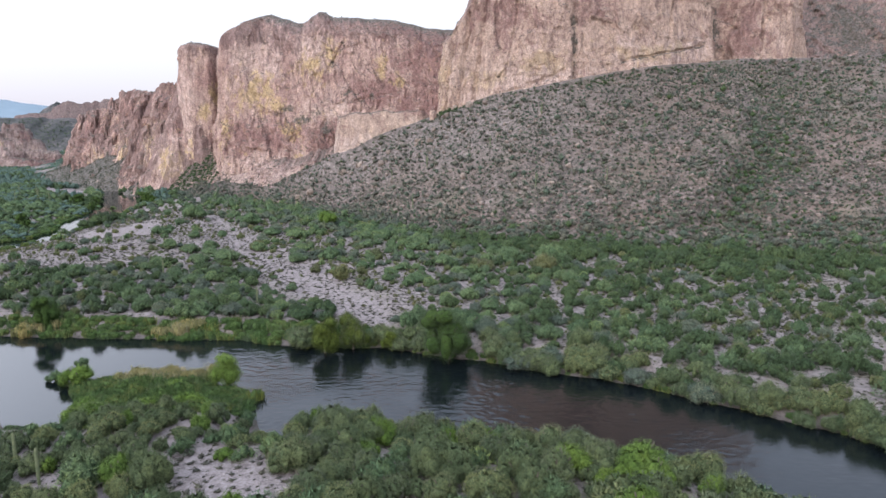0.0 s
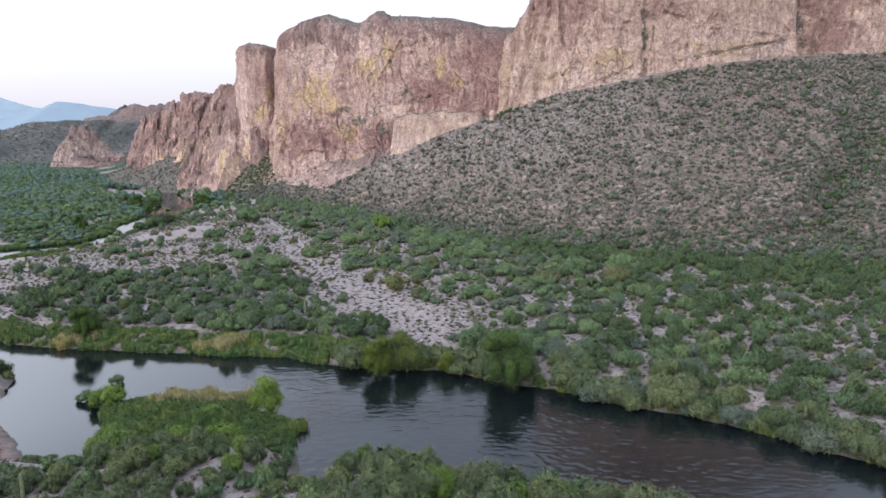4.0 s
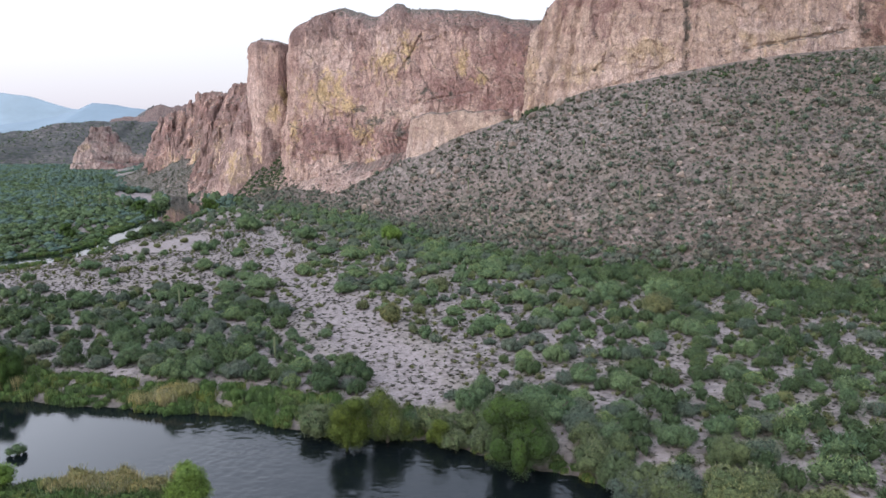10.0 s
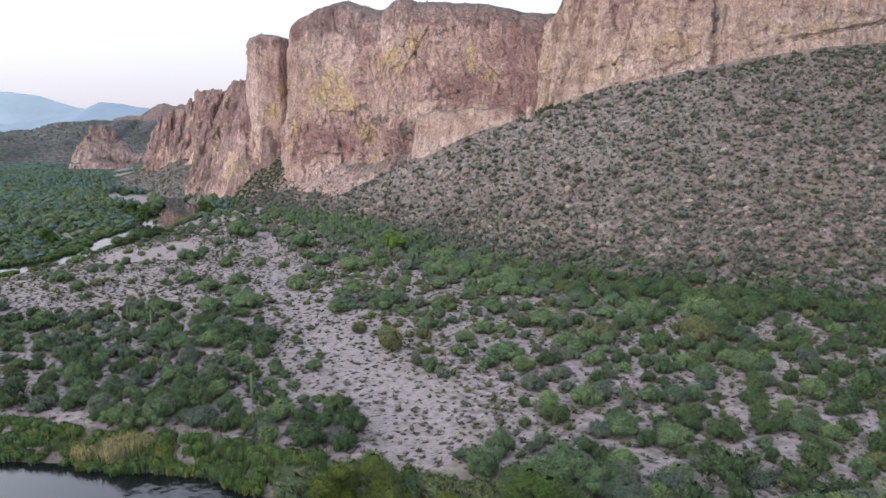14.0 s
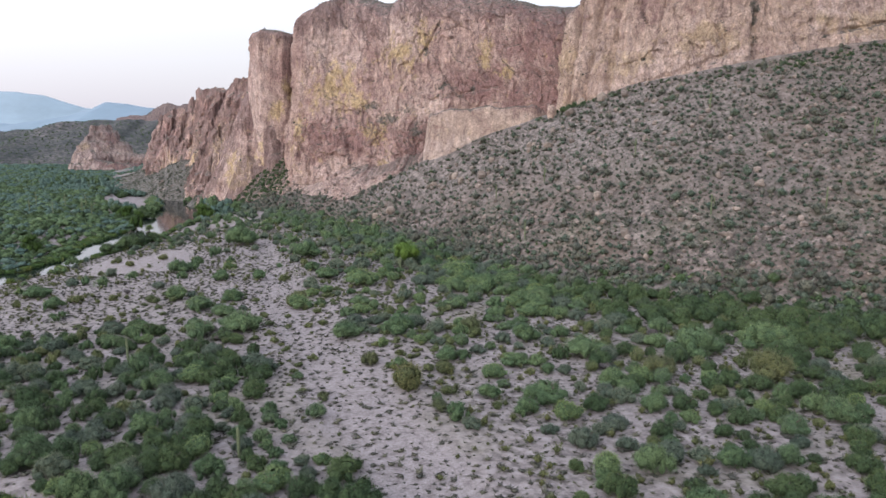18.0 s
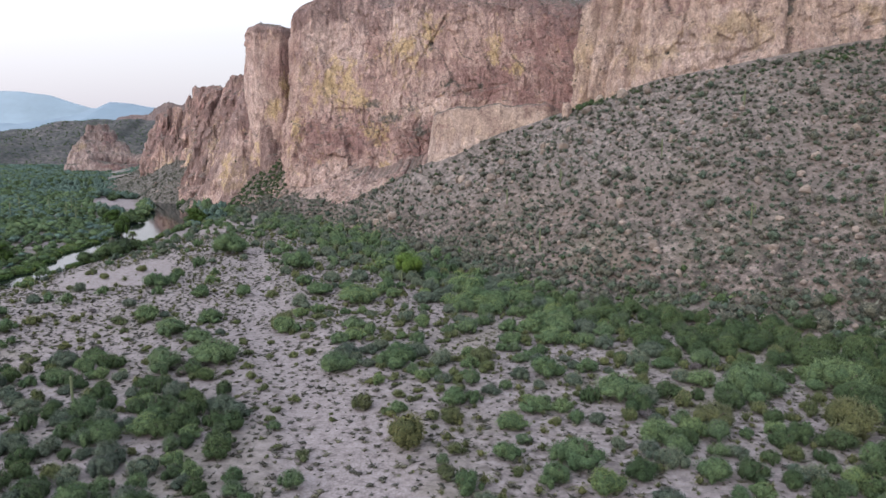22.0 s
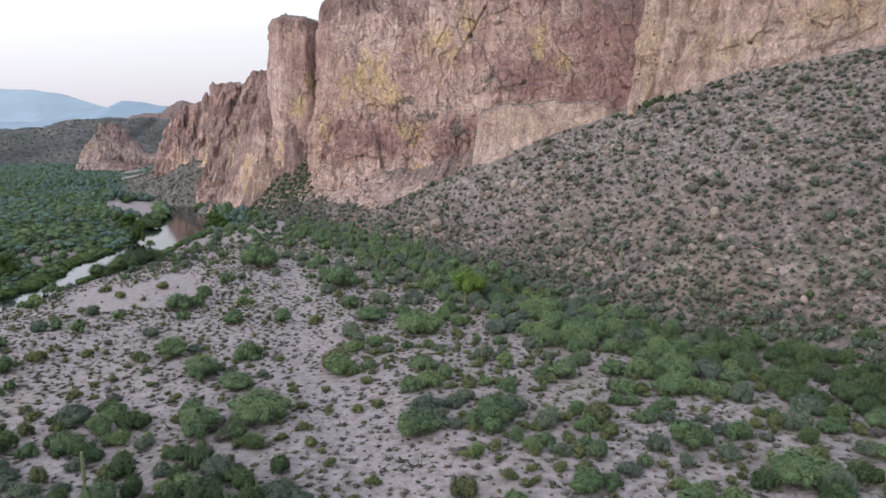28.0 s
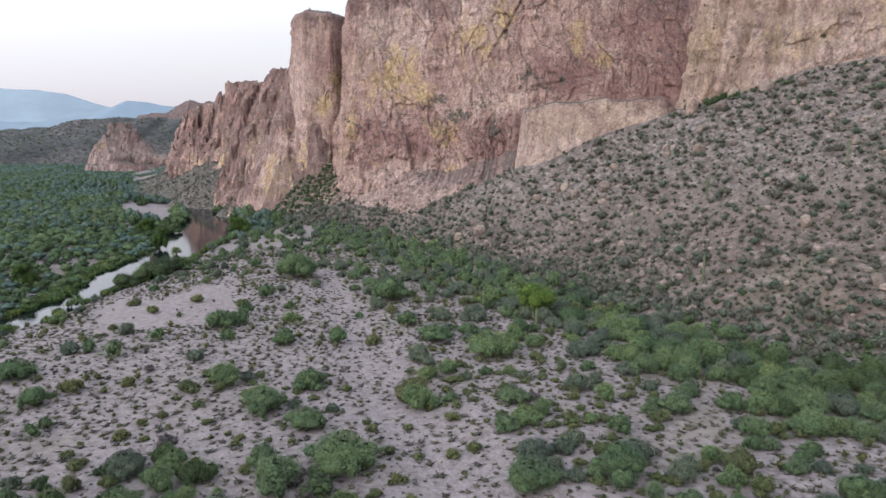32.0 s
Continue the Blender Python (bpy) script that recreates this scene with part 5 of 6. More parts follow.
cx, cy, c_right, c_belt, c_d, c_south, size = (a[keep] for a in (cx, cy, c_right, c_belt, c_d, c_south, size))
pick = cr.random(len(cx)) + 0.35 * fbm(cx / 12, cy / 12, 0, 2, 79)
bank = (c_d < 7) & (~c_south) & (cy < 150) & (cx > -12)
thick = inside(THICKET, cx, cy) < 2
kind = np.where(pick < 0.52, 0, np.where(pick < 0.9, 1, 2))
kind = np.where(c_south, np.where(pick < 0.22, 0, np.where(pick < 0.29, 4, 3)), kind)
kind = np.where(bank, np.where(pick < 0.25, 0, 3), kind)
kind = np.where((c_belt > 0.5) & (pick < 0.8), np.where(pick < 0.55, 0, 1), kind)
# the darker kind is likelier in the thicket, the belt and towards +x
darker_kind = cr.random(len(cx)) < np.where(thick, 0.55, 0.75 * smooth(5, 60, cx) * (~c_south) + 0.12 * c_belt + 0.25 * c_belt * smooth(10, 40, cx))
kind = np.where(darker_kind & ((kind == 0) | (kind == 1) | (kind == 3) & (~c_south)), 5, kind)
reedy = (c_d < 5.5) & (~c_south) & (cx < -10) & (cy < 160)
isle = c_south & ((((cx + 30) / 16) ** 2 + ((cy - 110) / 11) ** 2 < 1) | ((cx > -42) & (cx < -12) & (cy > 93.5)))
live = ~(reedy | isle)
near = (cy < 262) & (cx < 75) & (cx > -95)
KINDS = (("mesquite_bush", "rounded green mesquite bush on sandy ground", "bush", T_MESQ, "mesquite"), ("sage_bush", "grey-green desert bush on sandy ground", "bush", T_SAGE, "sage"),
         ("desert_broom", "yellow-green low desert shrub", "shrub", T_BROOM, "broom"), ("tamarisk_bush", "tall grey-green tamarisk thicket bush by the river", "bush", T_TAMA, "tamarisk"),
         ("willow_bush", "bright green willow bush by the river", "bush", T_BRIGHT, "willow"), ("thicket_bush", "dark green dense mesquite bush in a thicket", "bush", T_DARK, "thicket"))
FAR_BUSH = [far_plant(500 + k, 8, 480, 0.024, 1.0, 0.66) for k in range(5)]
EXTRA = {5: [(-108, 299, 7.0, 5.6), (-106.5, 306, 7.0, 6.2), (-106.2, 312, 7.5, 7.0), (-105.0, 317, 8.0, 7.4), (-102.5, 320, 7.0, 6.4), (-104.5, 309, 6.0, 5.5), (-144, 418, 7.5, 6.0), (-190, 484, 8.5, 6.0), (-182, 468, 7.0, 5.4), (-138, 384, 7.5, 6.2), (-135, 379.5, 6.5, 5.4), (-133.5, 388.5, 6.5, 5.6), (-141, 379.5, 7.0, 5.8), (-137, 390, 7.5, 6.4), (-112, 390, 6.0, 5.0), (-106, 391, 6.5, 5.2)], 0: [(x, y, w * 1.05, w * 0.84) for x, y, w in GREEN_A + GREEN_B] + [(-141.5, 411, 8.0, 5.8), (-147, 427, 9.0, 6.6), (-151, 438, 9.0, 6.6), (-157, 449, 8.0, 6.0)], 2: [(x, y, w * 0.85, w * 0.7) for x, y, w in YELLOW], 4: [(-5.5, 90.4, 3.2, 4.6), (-1.8, 90.2, 3.8, 4.4), (-15.3, 78.0, 2.8, 1.6), (2.2, 79.9, 5.5, 4.2), (22.6, 69.1, 5.5, 4.6), (22.8, 78.8, 3.4, 3.6), (29.5, 67.0, 7.0, 5.2)]}
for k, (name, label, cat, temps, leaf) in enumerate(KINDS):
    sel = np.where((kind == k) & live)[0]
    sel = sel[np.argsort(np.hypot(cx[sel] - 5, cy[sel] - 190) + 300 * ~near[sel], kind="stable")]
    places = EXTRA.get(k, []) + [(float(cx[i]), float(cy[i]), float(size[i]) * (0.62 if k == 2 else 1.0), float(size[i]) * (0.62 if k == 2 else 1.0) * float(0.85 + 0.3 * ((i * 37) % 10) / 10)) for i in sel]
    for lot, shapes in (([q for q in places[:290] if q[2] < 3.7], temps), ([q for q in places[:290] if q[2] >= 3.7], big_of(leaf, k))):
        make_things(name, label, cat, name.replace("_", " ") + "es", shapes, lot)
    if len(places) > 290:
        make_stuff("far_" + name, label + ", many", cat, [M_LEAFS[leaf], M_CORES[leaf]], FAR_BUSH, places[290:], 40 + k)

make_things("olive_bush", "olive-green desert bush on pale sand", "bush", "olive bushes", T_OLIVE, [(x, y, w, w * 0.95) for x, y, w in OLIVE])

# grey leafless shrubs here and there
make_things("dry_shrub", "grey leafless dry shrub on pale sand", "shrub", "dry shrubs", templates_of("dead", 3, 19, 1.0, 0.6, 7, 420, 0.024, 14), [(-59.3, 200.5, 3.4, 2.6), (-40.5, 197.5, 4.0, 3.0), (-38.2, 194.6, 3.0, 2.4), (-57.0, 206.0, 2.4, 1.8), (-7.4, 137.4, 3.4, 3.2), (26, 181, 2.6, 2.0), (-14, 221, 2.4, 1.8), (-70, 230, 2.2, 1.6), (38, 199, 2.6, 2.0)], "twig_crown")

# small yellowish shrubs on the open bar
bx, by, bp, br = candidates(-112, 110, 100, 345, 2.35, 302)
d, w, foot, wash, dw, side, south = zones(bx, by)
ok = (bp < np.where(side < 0, 0.62, 0.9) * (1 - 0.85 * wash) * (0.4 + 0.9 * (0.5 + 0.5 * fbm(bx / 11, by / 11, 0, 3, 81)))) & (d > 1.5) & (w < 0.02) & (~south) & (inside(THICKET, bx, by) > 0)
bx, by = bx[ok], by[ok]
bs = 0.65 + 1.75 * br.random(len(bx)) ** 2.0
order = np.argsort(np.hypot(bx + 30, by - 200))
places = [(float(bx[i]), float(by[i]), float(bs[i]), float(bs[i]) * 0.72) for i in order]
T_SMALL = templates_of("broom", 5, 16, 1.0, 0.7, 6, 420, 0.033, 3)
make_things("brittlebush", "small olive-yellow brittlebush on gravel", "shrub", "brittlebushes on the bar", T_SMALL, places[:300])
if len(places) > 300:
    make_stuff("small_shrubs", "small olive desert shrubs scattered on gravel", "shrubs", [M_LEAFS["olive"], M_CORES["olive"]], [far_plant(560 + k, 3, 70, 0.055, 1.0, 0.8) for k in range(4)], places[300:], 50)

# low tufts all over the flat
tx, ty, tp, tr = candidates(-110, 120, 60, 345, 1.25, 303)
d, w, foot, wash, dw, side, south = zones(tx, ty)
ok = (tp < (0.95 - 0.2 * wash) * (0.45 + 1.1 * (0.5 + 0.5 * fbm(tx / 6, ty / 6, 0, 3, 83)))) & (d > 2) & (w < 0.03) & (inside(SAND, tx, ty) > -2.5)
tx, ty = tx[ok], ty[ok]
ts = 0.26 + 0.62 * tr.random(len(tx)) ** 1.7
make_stuff("bursage_tufts", "low dry grey-brown tufts on gravelly sand", "desert tufts", [M_LEAFS["tuft"]], [far_plant(600 + k, 0, 11, 0.17, 1.0, 0.5, False) for k in range(5)],
           np.stack([tx, ty, ts * 1.9, ts * 0.95], 1), 51)

# reeds along the far bank and on the island
rx_, ry_, rp, rr = candidates(-115, 100, 60, 160, 1.15, 304)
d, w, foot, wash, dw, side, south = zones(rx_, ry_)
isl = south & (((rx_ + 29.5) / 18) ** 2 + ((ry_ - 104.5) / 15.5) ** 2 < 1.0 + 0.3 * fbm(rx_ / 5, ry_ / 5, 0, 2, 85))
fringe = (~south) & (d < np.where(rx_ < 3, 5, 2.6))
ok = (d > 0.2) & ((isl & (rp < 0.8)) | (fringe & (rp < 0.75)))
rx_, ry_ = rx_[ok], ry_[ok]


def reed_piece(seed):
    r = np.random.default_rng(seed)
    v, f = reed_quads(r, 170, 1.9, 1.2)
    L = [(0, 0, 0.5, 0.85, 0.62), (0.45, 0.3, 0.4, 0.55, 0.62), (-0.45, -0.2, 0.4, 0.55, 0.6)]
    return joined((v, tris(f), v), core_cloud(L, 0.95, 4, 7))


rs = rr.uniform(0.7, 1.25, len(rx_)) * np.where(rx_ < 3, 1.0, 0.6)
make_stuff("reeds", "dense green and straw-coloured reeds at the water's edge", "reeds", [M_LEAFS["reed"], M_CORES["reed"]], [reed_piece(620 + k) for k in range(5)], np.stack([rx_, ry_, rs, rs * (1.0 + 0.7 * fbm(rx_ / 4.5, ry_ / 4.5, 0, 3, 97)) * np.where(south[ok], 1.45 - 0.95 * (((rx_ + 29.5) / 18) ** 2 + ((ry_ - 104.5) / 15.5) ** 2), 1)], 1), 52)
ux, uy, up_, ur = candidates(-170, -100, 225, 420, 1.6, 305)
d = river_distance(ux, uy)
ok = (d > 0.3) & (d < np.where(ux < -113.5 - 0.02 * (uy - 260), 6.0, 0.7)) & (up_ < 0.85)
ux, uy = ux[ok], uy[ok]
rs = ur.uniform(0.9, 1.3, len(ux))
dr = np.random.default_rng(66)
dry = [(dr.normal(-30.5, 3.4), dr.normal(112.0, 1.3)) for _ in range(60)] + [(dr.normal(-34, 2.2), dr.normal(137.6, 0.7)) for _ in range(16)] + [(dr.normal(-62, 3), dr.normal(142.5, 0.7)) for _ in range(10)]
make_stuff("dry_reeds", "straw-yellow dry reeds among the green reeds", "reeds", [M_LEAFS["straw"], M_CORES["straw"]], [reed_piece(640 + k) for k in range(3)], [(x, y, 1.0, 1.6) for x, y in dry], 67)
make_stuff("upstream_reeds", "bright green reed fringe along the upper river", "reeds", [M_LEAFS["reed"], M_CORES["reed"]], [reed_piece(630 + k) for k in range(3)], np.stack([ux, uy, rs, rs * 0.9], 1), 53)

# a close row of bushes hangs over the water
fx, fy, fp, fr_ = candidates(-12, 100, 40, 140, 2.3, 311)
d, w, foot, wash, dw, side, south = zones(fx, fy)
ok = (d > -0.3) & (d < 3.6) & (~south) & (fp < 0.93) & ((fx - 16) ** 2 + (fy - 118) ** 2 > 40) & ((fx + 3.5) ** 2 / 1.6 + (fy - 125) ** 2 > 22)
fx, fy = fx[ok], fy[ok]
fs = 3.0 + 2.8 * fr_.random(len(fx))
make_things("bank_bush", "grey-green bush hanging over the dark river water", "bush", "bushes along the river bank", T_TAMA + T_SAGE[:2], [(float(a), float(b), float(c), float(c) * 0.9) for a, b, c in zip(fx, fy, fs)][:200])

# island and shore bushes
make_things("island_bush", "bright green willow bush on the reedy island", "bush", "bushes on the island", T_BRIGHT,
            [(-43.8, 112.6, 6.4, 3.7), (-38.5, 101.0, 5.0, 2.8), (-35.5, 95.6, 5.2, 3.8), (-23.2, 94.8, 5.6, 3.6), (-37, 99, 3.6, 2.2), (-24, 100, 3.2, 2.0), (-33, 111.5, 3.0, 1.8), (-38.7, 96.4, 4.2, 3.0), (-27.5, 106, 4.0, 2.4), (-30, 99.5, 4.4, 2.0)])
make_things("shore_bush", "dark bush in the shallows by the gravel shore", "bush", "bushes on the island", T_MESQ, [(-43.4, 93.8, 3.2, 2.2), (-41, 93.8, 2.8, 2.2), (-45.2, 93.4, 2.6, 1.9), (-46.2, 121.8, 2.4, 2.6), (-47.9, 114.8, 3.0, 2.7)])

# two fan palms in the clump on the upper bank
def fan_palm(x, y, tall, seed):
    r = np.random.default_rng(seed)
    top = Vector((0, 0, tall))
    ob = new("fan_palm")
    ob.location = (x, y, float(max(ground_height(np.array([x]), np.array([y]))[0], 0)) - 0.05)
    V, F = [], []
    for k in range(7):
        z = tall * k / 6
        V += [(0.24 * (1.25 - 0.05 * k) * math.cos(a * 0.785), 0.24 * (1.25 - 0.05 * k) * math.sin(a * 0.785), z) for a in range(8)]
    F = [(8 * k + a, 8 * k + (a + 1) % 8, 8 * k + 8 + (a + 1) % 8, 8 * k + 8 + a) for k in range(6) for a in range(8)]
    part("trunk", mesh_from("palm_trunk", np.array(V), F, [M_BARK], np.zeros(len(F), np.int32)), ob)
    for nm, leaf, count, low, high, size in (("fronds", "mesquite", 34, -0.35, 1.25, 1.15), ("dead_frond_skirt", "tuft", 30, -1.45, -0.85, 1.3)):
        V, F = [], []
        for k in range(count):
            turn, lift = r.uniform(0, 6.283), r.uniform(low, high)
            out = Vector((math.cos(turn) * math.cos(lift), math.sin(turn) * math.cos(lift), math.sin(lift)))
            across = Vector((-math.sin(turn), math.cos(turn), 0))
            hub = top + out * 0.75 - Vector((0, 0, 0.0 if leaf == "mesquite" else r.uniform(0.2, 1.6)))
            n = len(V)
            V += [tuple(top + (hub - top) * 0.1), tuple(hub + across * 0.03), tuple(hub - across * 0.03)]
            F += [(n, n + 1, n + 2)]
            for j in range(9):
                a = (j - 4) * 0.3
                tip = hub + (out * math.cos(a) + across * math.sin(a)) * size * r.uniform(0.75, 1.0) - Vector((0, 0, r.uniform(0.1, 0.3)))
                side = (across * math.cos(a) - out * math.sin(a)) * 0.085
                mid = hub + (tip - hub) * 0.5 + Vector((0, 0, 0.08))
                n = len(V)
                V += [tuple(hub), tuple(mid + side), tuple(tip), tuple(mid - side)]
                F += [(n, n + 1, n + 2), (n, n + 2, n + 3)]
        part(nm, mesh_from("palm_" + nm, np.array(V), F, [M_LEAF[leaf]], np.zeros(len(F), np.int32)), ob)
    return tagged(ob, "fan palm with green fronds above a skirt of dead leaves", "palm", "palms on the river bank")


fan_palm(-107.6, 315.0, 5.8, 911)
fan_palm(-104.0, 321.5, 4.7, 912)

# woods across the upper river, and scrub beyond
wx, wy, wp, wr = candidates(-620, -96, 225, 800, 3.5, 306)
d, w, foot, wash, dw, side, south = zones(wx, wy)
bar = inside(BAR, wx, wy) < 1
ok = (d > 1.5) & (w < np.where(wx < -205, 1.1, np.where(wy > 395, 0.2, 0.02))) & (wp < 0.98) & ((wx < -113) | (wy > 375)) & (wx < -98) & (~bar) & (wy > 255 - 0.25 * (wx + 115))
wx, wy = wx[ok], wy[ok]
wsz = 3.1 + 3.4 * wr.random(len(wx)) ** 2.0 + 1.4 * fbm(wx / 40, wy / 40, 0, 2, 87)
wtall = 1 + 0.9 * (river_distance(wx, wy) < 22) * (wy > 395)
# the haze-tinted woods colour takes over farther up the valley
mix = wr.random(len(wx)) + 0.5 * fbm(wx / 30, wy / 30, 0, 2, 89) + 0.32 * smooth(380, 520, wy)
for nm, leaf, sel, lab in (("riparian_mesquites", "mesquite", mix < 0.42, "green mesquite crowns along the river"), ("riparian_shade_trees", "thicket", (mix >= 0.42) & (mix < 0.70), "dark green crowns among the riverside woods"),
                           ("riparian_woods", "woods", (mix >= 0.70) & (mix < 1.0), "dull green, haze-tinted mesquite woods along the river"), ("riparian_thicket", "woods", mix >= 1.0, "haze-greyed green thickets among the riverside woods")):
    make_stuff(nm, lab, "woods", [M_LEAFS[leaf], M_CORES[leaf]], [far_plant(640 + k, 6, 90, 0.026, 1.0, 0.66) for k in range(4)], np.stack([wx[sel], wy[sel], wsz[sel] * 1.35, wsz[sel] * 0.66 * wtall[sel]], 1), 54)

# scrub on the hill across the valley
hv = np.empty(len(HILL.data.vertices) * 3, np.float32)
HILL.data.vertices.foreach_get("co", hv)
hv = hv.reshape(61, 220, 3)
hr = np.random.default_rng(58)
iu, iv, fu, fv = hr.integers(0, 60, 15000), hr.integers(0, 219, 15000), hr.random(15000)[:, None], hr.random(15000)[:, None]
hp = (hv[iu, iv] * (1 - fu) + hv[iu + 1, iv] * fu) * (1 - fv) + (hv[iu, iv + 1] * (1 - fu) + hv[iu + 1, iv + 1] * fu) * fv
hp = hp[(hp[:, 2] > 3) & (hp[:, 1] < 960) & (hp[:, 0] > -640)]
hs = hr.uniform(1.2, 3.2, len(hp))
make_stuff("hill_shrubs", "dark desert scrub on the far hill", "scrub", [M_LEAFS["thicket"], M_CORES["thicket"]], [far_plant(680 + k, 0, 10, 0.12, 1.0, 0.7) for k in range(3)], np.stack([hp[:, 0], hp[:, 1], hs, hs * 0.8], 1), 59, hp[:, 2] - 0.3)

# ---------------- scree: shrubs, stones, boulders
sx, sy, sp, sr = candidates(-175, 235, 150, 560, 1.3, 307)
d, w, foot, wash, dw, side, south = zones(sx, sy)
dgul, ggul, sgul = along(GULLY, sx, sy)
gul = ggul * (1 - smooth(2, 13, np.where(sgul > 0, dgul * 0.6, dgul * 1.6)))
ok = (w > 0.015) & (w < 0.985) & (sp < 0.36 + 0.75 * (0.5 + 0.5 * fbm(sx / 12, sy / 12, 0, 3, 91)) * (1.2 - 0.35 * w) + 0.25 * gul + 0.2 * smooth(40, 130, sx) + 0.2 * (1 - smooth(0.1, 0.35, w))) & (d > 2)
sx, sy, sw, gul = sx[ok], sy[ok], w[ok], gul[ok]
low_ = 1 - smooth(0.0, 0.22, sw)
ss = 0.55 + 1.35 * sr.random(len(sx)) ** 2.0 + 2.2 * (sr.random(len(sx)) < 0.07) * sr.random(len(sx)) + 2.0 * np.maximum(low_, 0.8 * gul) * sr.random(len(sx)) ** 1.5
mood = sr.random(len(sx)) - 0.25 * low_ - 0.22 * gul - 0.12 * smooth(40, 130, sx)
for nm, leaf, sel, lab in (("scree_bushes", "mesquite", mood < -0.28, "green bushes scattered over the scree"), ("scree_shade_bushes", "thicket", (mood >= -0.28) & (mood < -0.04), "dark green bushes in the folds of the scree"),
                           ("scree_broom", "sage", (mood >= -0.04) & (mood < 0.3), "grey-green brittle shrubs on the scree"), ("scree_scrub", "scrub", mood >= 0.3, "dull grey-olive scrub scattered over the scree")):
    make_stuff(nm, lab, "scrub", [M_LEAFS[leaf], M_CORES[leaf]], [far_plant(660 + k, 2, 48, 0.05, 1.0, 0.7) for k in range(5)], np.stack([sx[sel], sy[sel], ss[sel] * 1.6, ss[sel] * 1.15], 1), 55)


hx, hy_, hp_, hr_ = candidates(-60, 215, 150, 340, 0.95, 312)
d, w, foot, wash, dw, side, south = zones(hx, hy_)
ok = (w > 0.015) & (w < 0.97) & (hp_ < 0.42 + 0.4 * fbm(hx / 10, hy_ / 10, 0, 3, 93))
hx, hy_ = hx[ok], hy_[ok]
hs_ = 0.22 + 0.4 * hr_.random(len(hx)) ** 2
make_stuff("scree_tufts", "low grey-olive tufts between stones on the scree", "tufts", [M_LEAFS["scrub"]], [far_plant(690 + k, 0, 7, 0.16, 1.0, 0.6, False) for k in range(4)], np.stack([hx, hy_, hs_ * 1.5, hs_], 1), 60)
LE = np.array(LEDGES)
lr = np.random.default_rng(61)
ls = lr.uniform(0.6, 1.7, len(LE)) * LE[:, 3]
make_stuff("ledge_scrub", "dark scrub on the cliff ledges and rims", "scrub", [M_LEAFS["scrub"], M_CORES["scrub"]], [far_plant(695 + k, 2, 40, 0.06, 1.0, 0.8) for k in range(3)], np.stack([LE[:, 0], LE[:, 1], ls, ls * 0.85], 1), 62, LE[:, 2] - 0.15)


# thicket on the broken slope below the tower
FG = np.array(FOOT_GREEN)
FG = FG[(FG[:, 0] > -112) & (FG[:, 0] < -66)]
fgs = lr.uniform(1.3, 3.1, len(FG))
make_stuff("slope_thicket", "dark green thicket on the rocky slope below the tower", "bushes", [M_LEAFS["thicket"], M_CORES["thicket"]], FAR_BUSH, np.stack([FG[:, 0], FG[:, 1], fgs, fgs * 0.8], 1), 63, FG[:, 2] - 0.3)
# dark bushes where the wall meets the scree
nr = np.random.default_rng(64)
nb = [(36 + nr.uniform(0, 11), 0, nr.uniform(1.8, 3.4)) for _ in range(22)]
nb = [(x, float(np.interp(x, (36, 47, 60), (333, 327, 317))) - nr.uniform(0.5, 4.0), s) for x, _, s in nb]
nb += [(x, float(np.interp(x, (-10, 14, 36, 47, 60, 80, 100, 132, 165), (338, 337, 332, 325, 315, 304, 300, 304, 310))) - nr.uniform(0.5, 5), s) for x, s in zip(nr.uniform(-8, 165, 110), nr.uniform(0.9, 2.0, 110))]
make_stuff("wall_foot_bushes", "dark green bushes where the rock wall meets the scree", "bushes", [M_LEAFS["thicket"], M_CORES["thicket"]], FAR_BUSH, [(x, y, s, s * 0.9) for x, y, s in nb], 65)


def stone_material(name, a, b_):
    m, n, l, b = material(name, 0.92)
    o = n.new("ShaderNodeObjectInfo")
    g = n.new("ShaderNodeNewGeometry")
    k = noise_node(n, l, coords(n, l), 1.4, 5, 0.7)
    c = ramp(n, l, k, (0.3, a), (0.7, b_))
    c = mixc(n, l, 1.0, c, ramp(n, l, maths(n, l, "FRACT", maths(n, l, "ADD", g.outputs["Random Per Island"], o.outputs["Random"])), (0, (0.6, 0.58, 0.56)), (1, (1.25, 1.2, 1.15))), "MULTIPLY")
    l.new(c, b.inputs["Base Color"])
    bump(n, l, b, noise_node(n, l, coords(n, l), 3.0, 5, 0.7), 0.7, 0.2)
    return m


M_STONE = stone_material("scree_stone", (0.10, 0.08, 0.068), (0.21, 0.168, 0.142))
M_BOULDER = stone_material("tan_boulder", (0.12, 0.096, 0.08), (0.235, 0.188, 0.155))
M_BLOCK = stone_material("cliff_block", (0.15, 0.105, 0.094), (0.29, 0.215, 0.19))
M_COBBLE = stone_material("river_cobble", (0.15, 0.13, 0.12), (0.29, 0.255, 0.24))


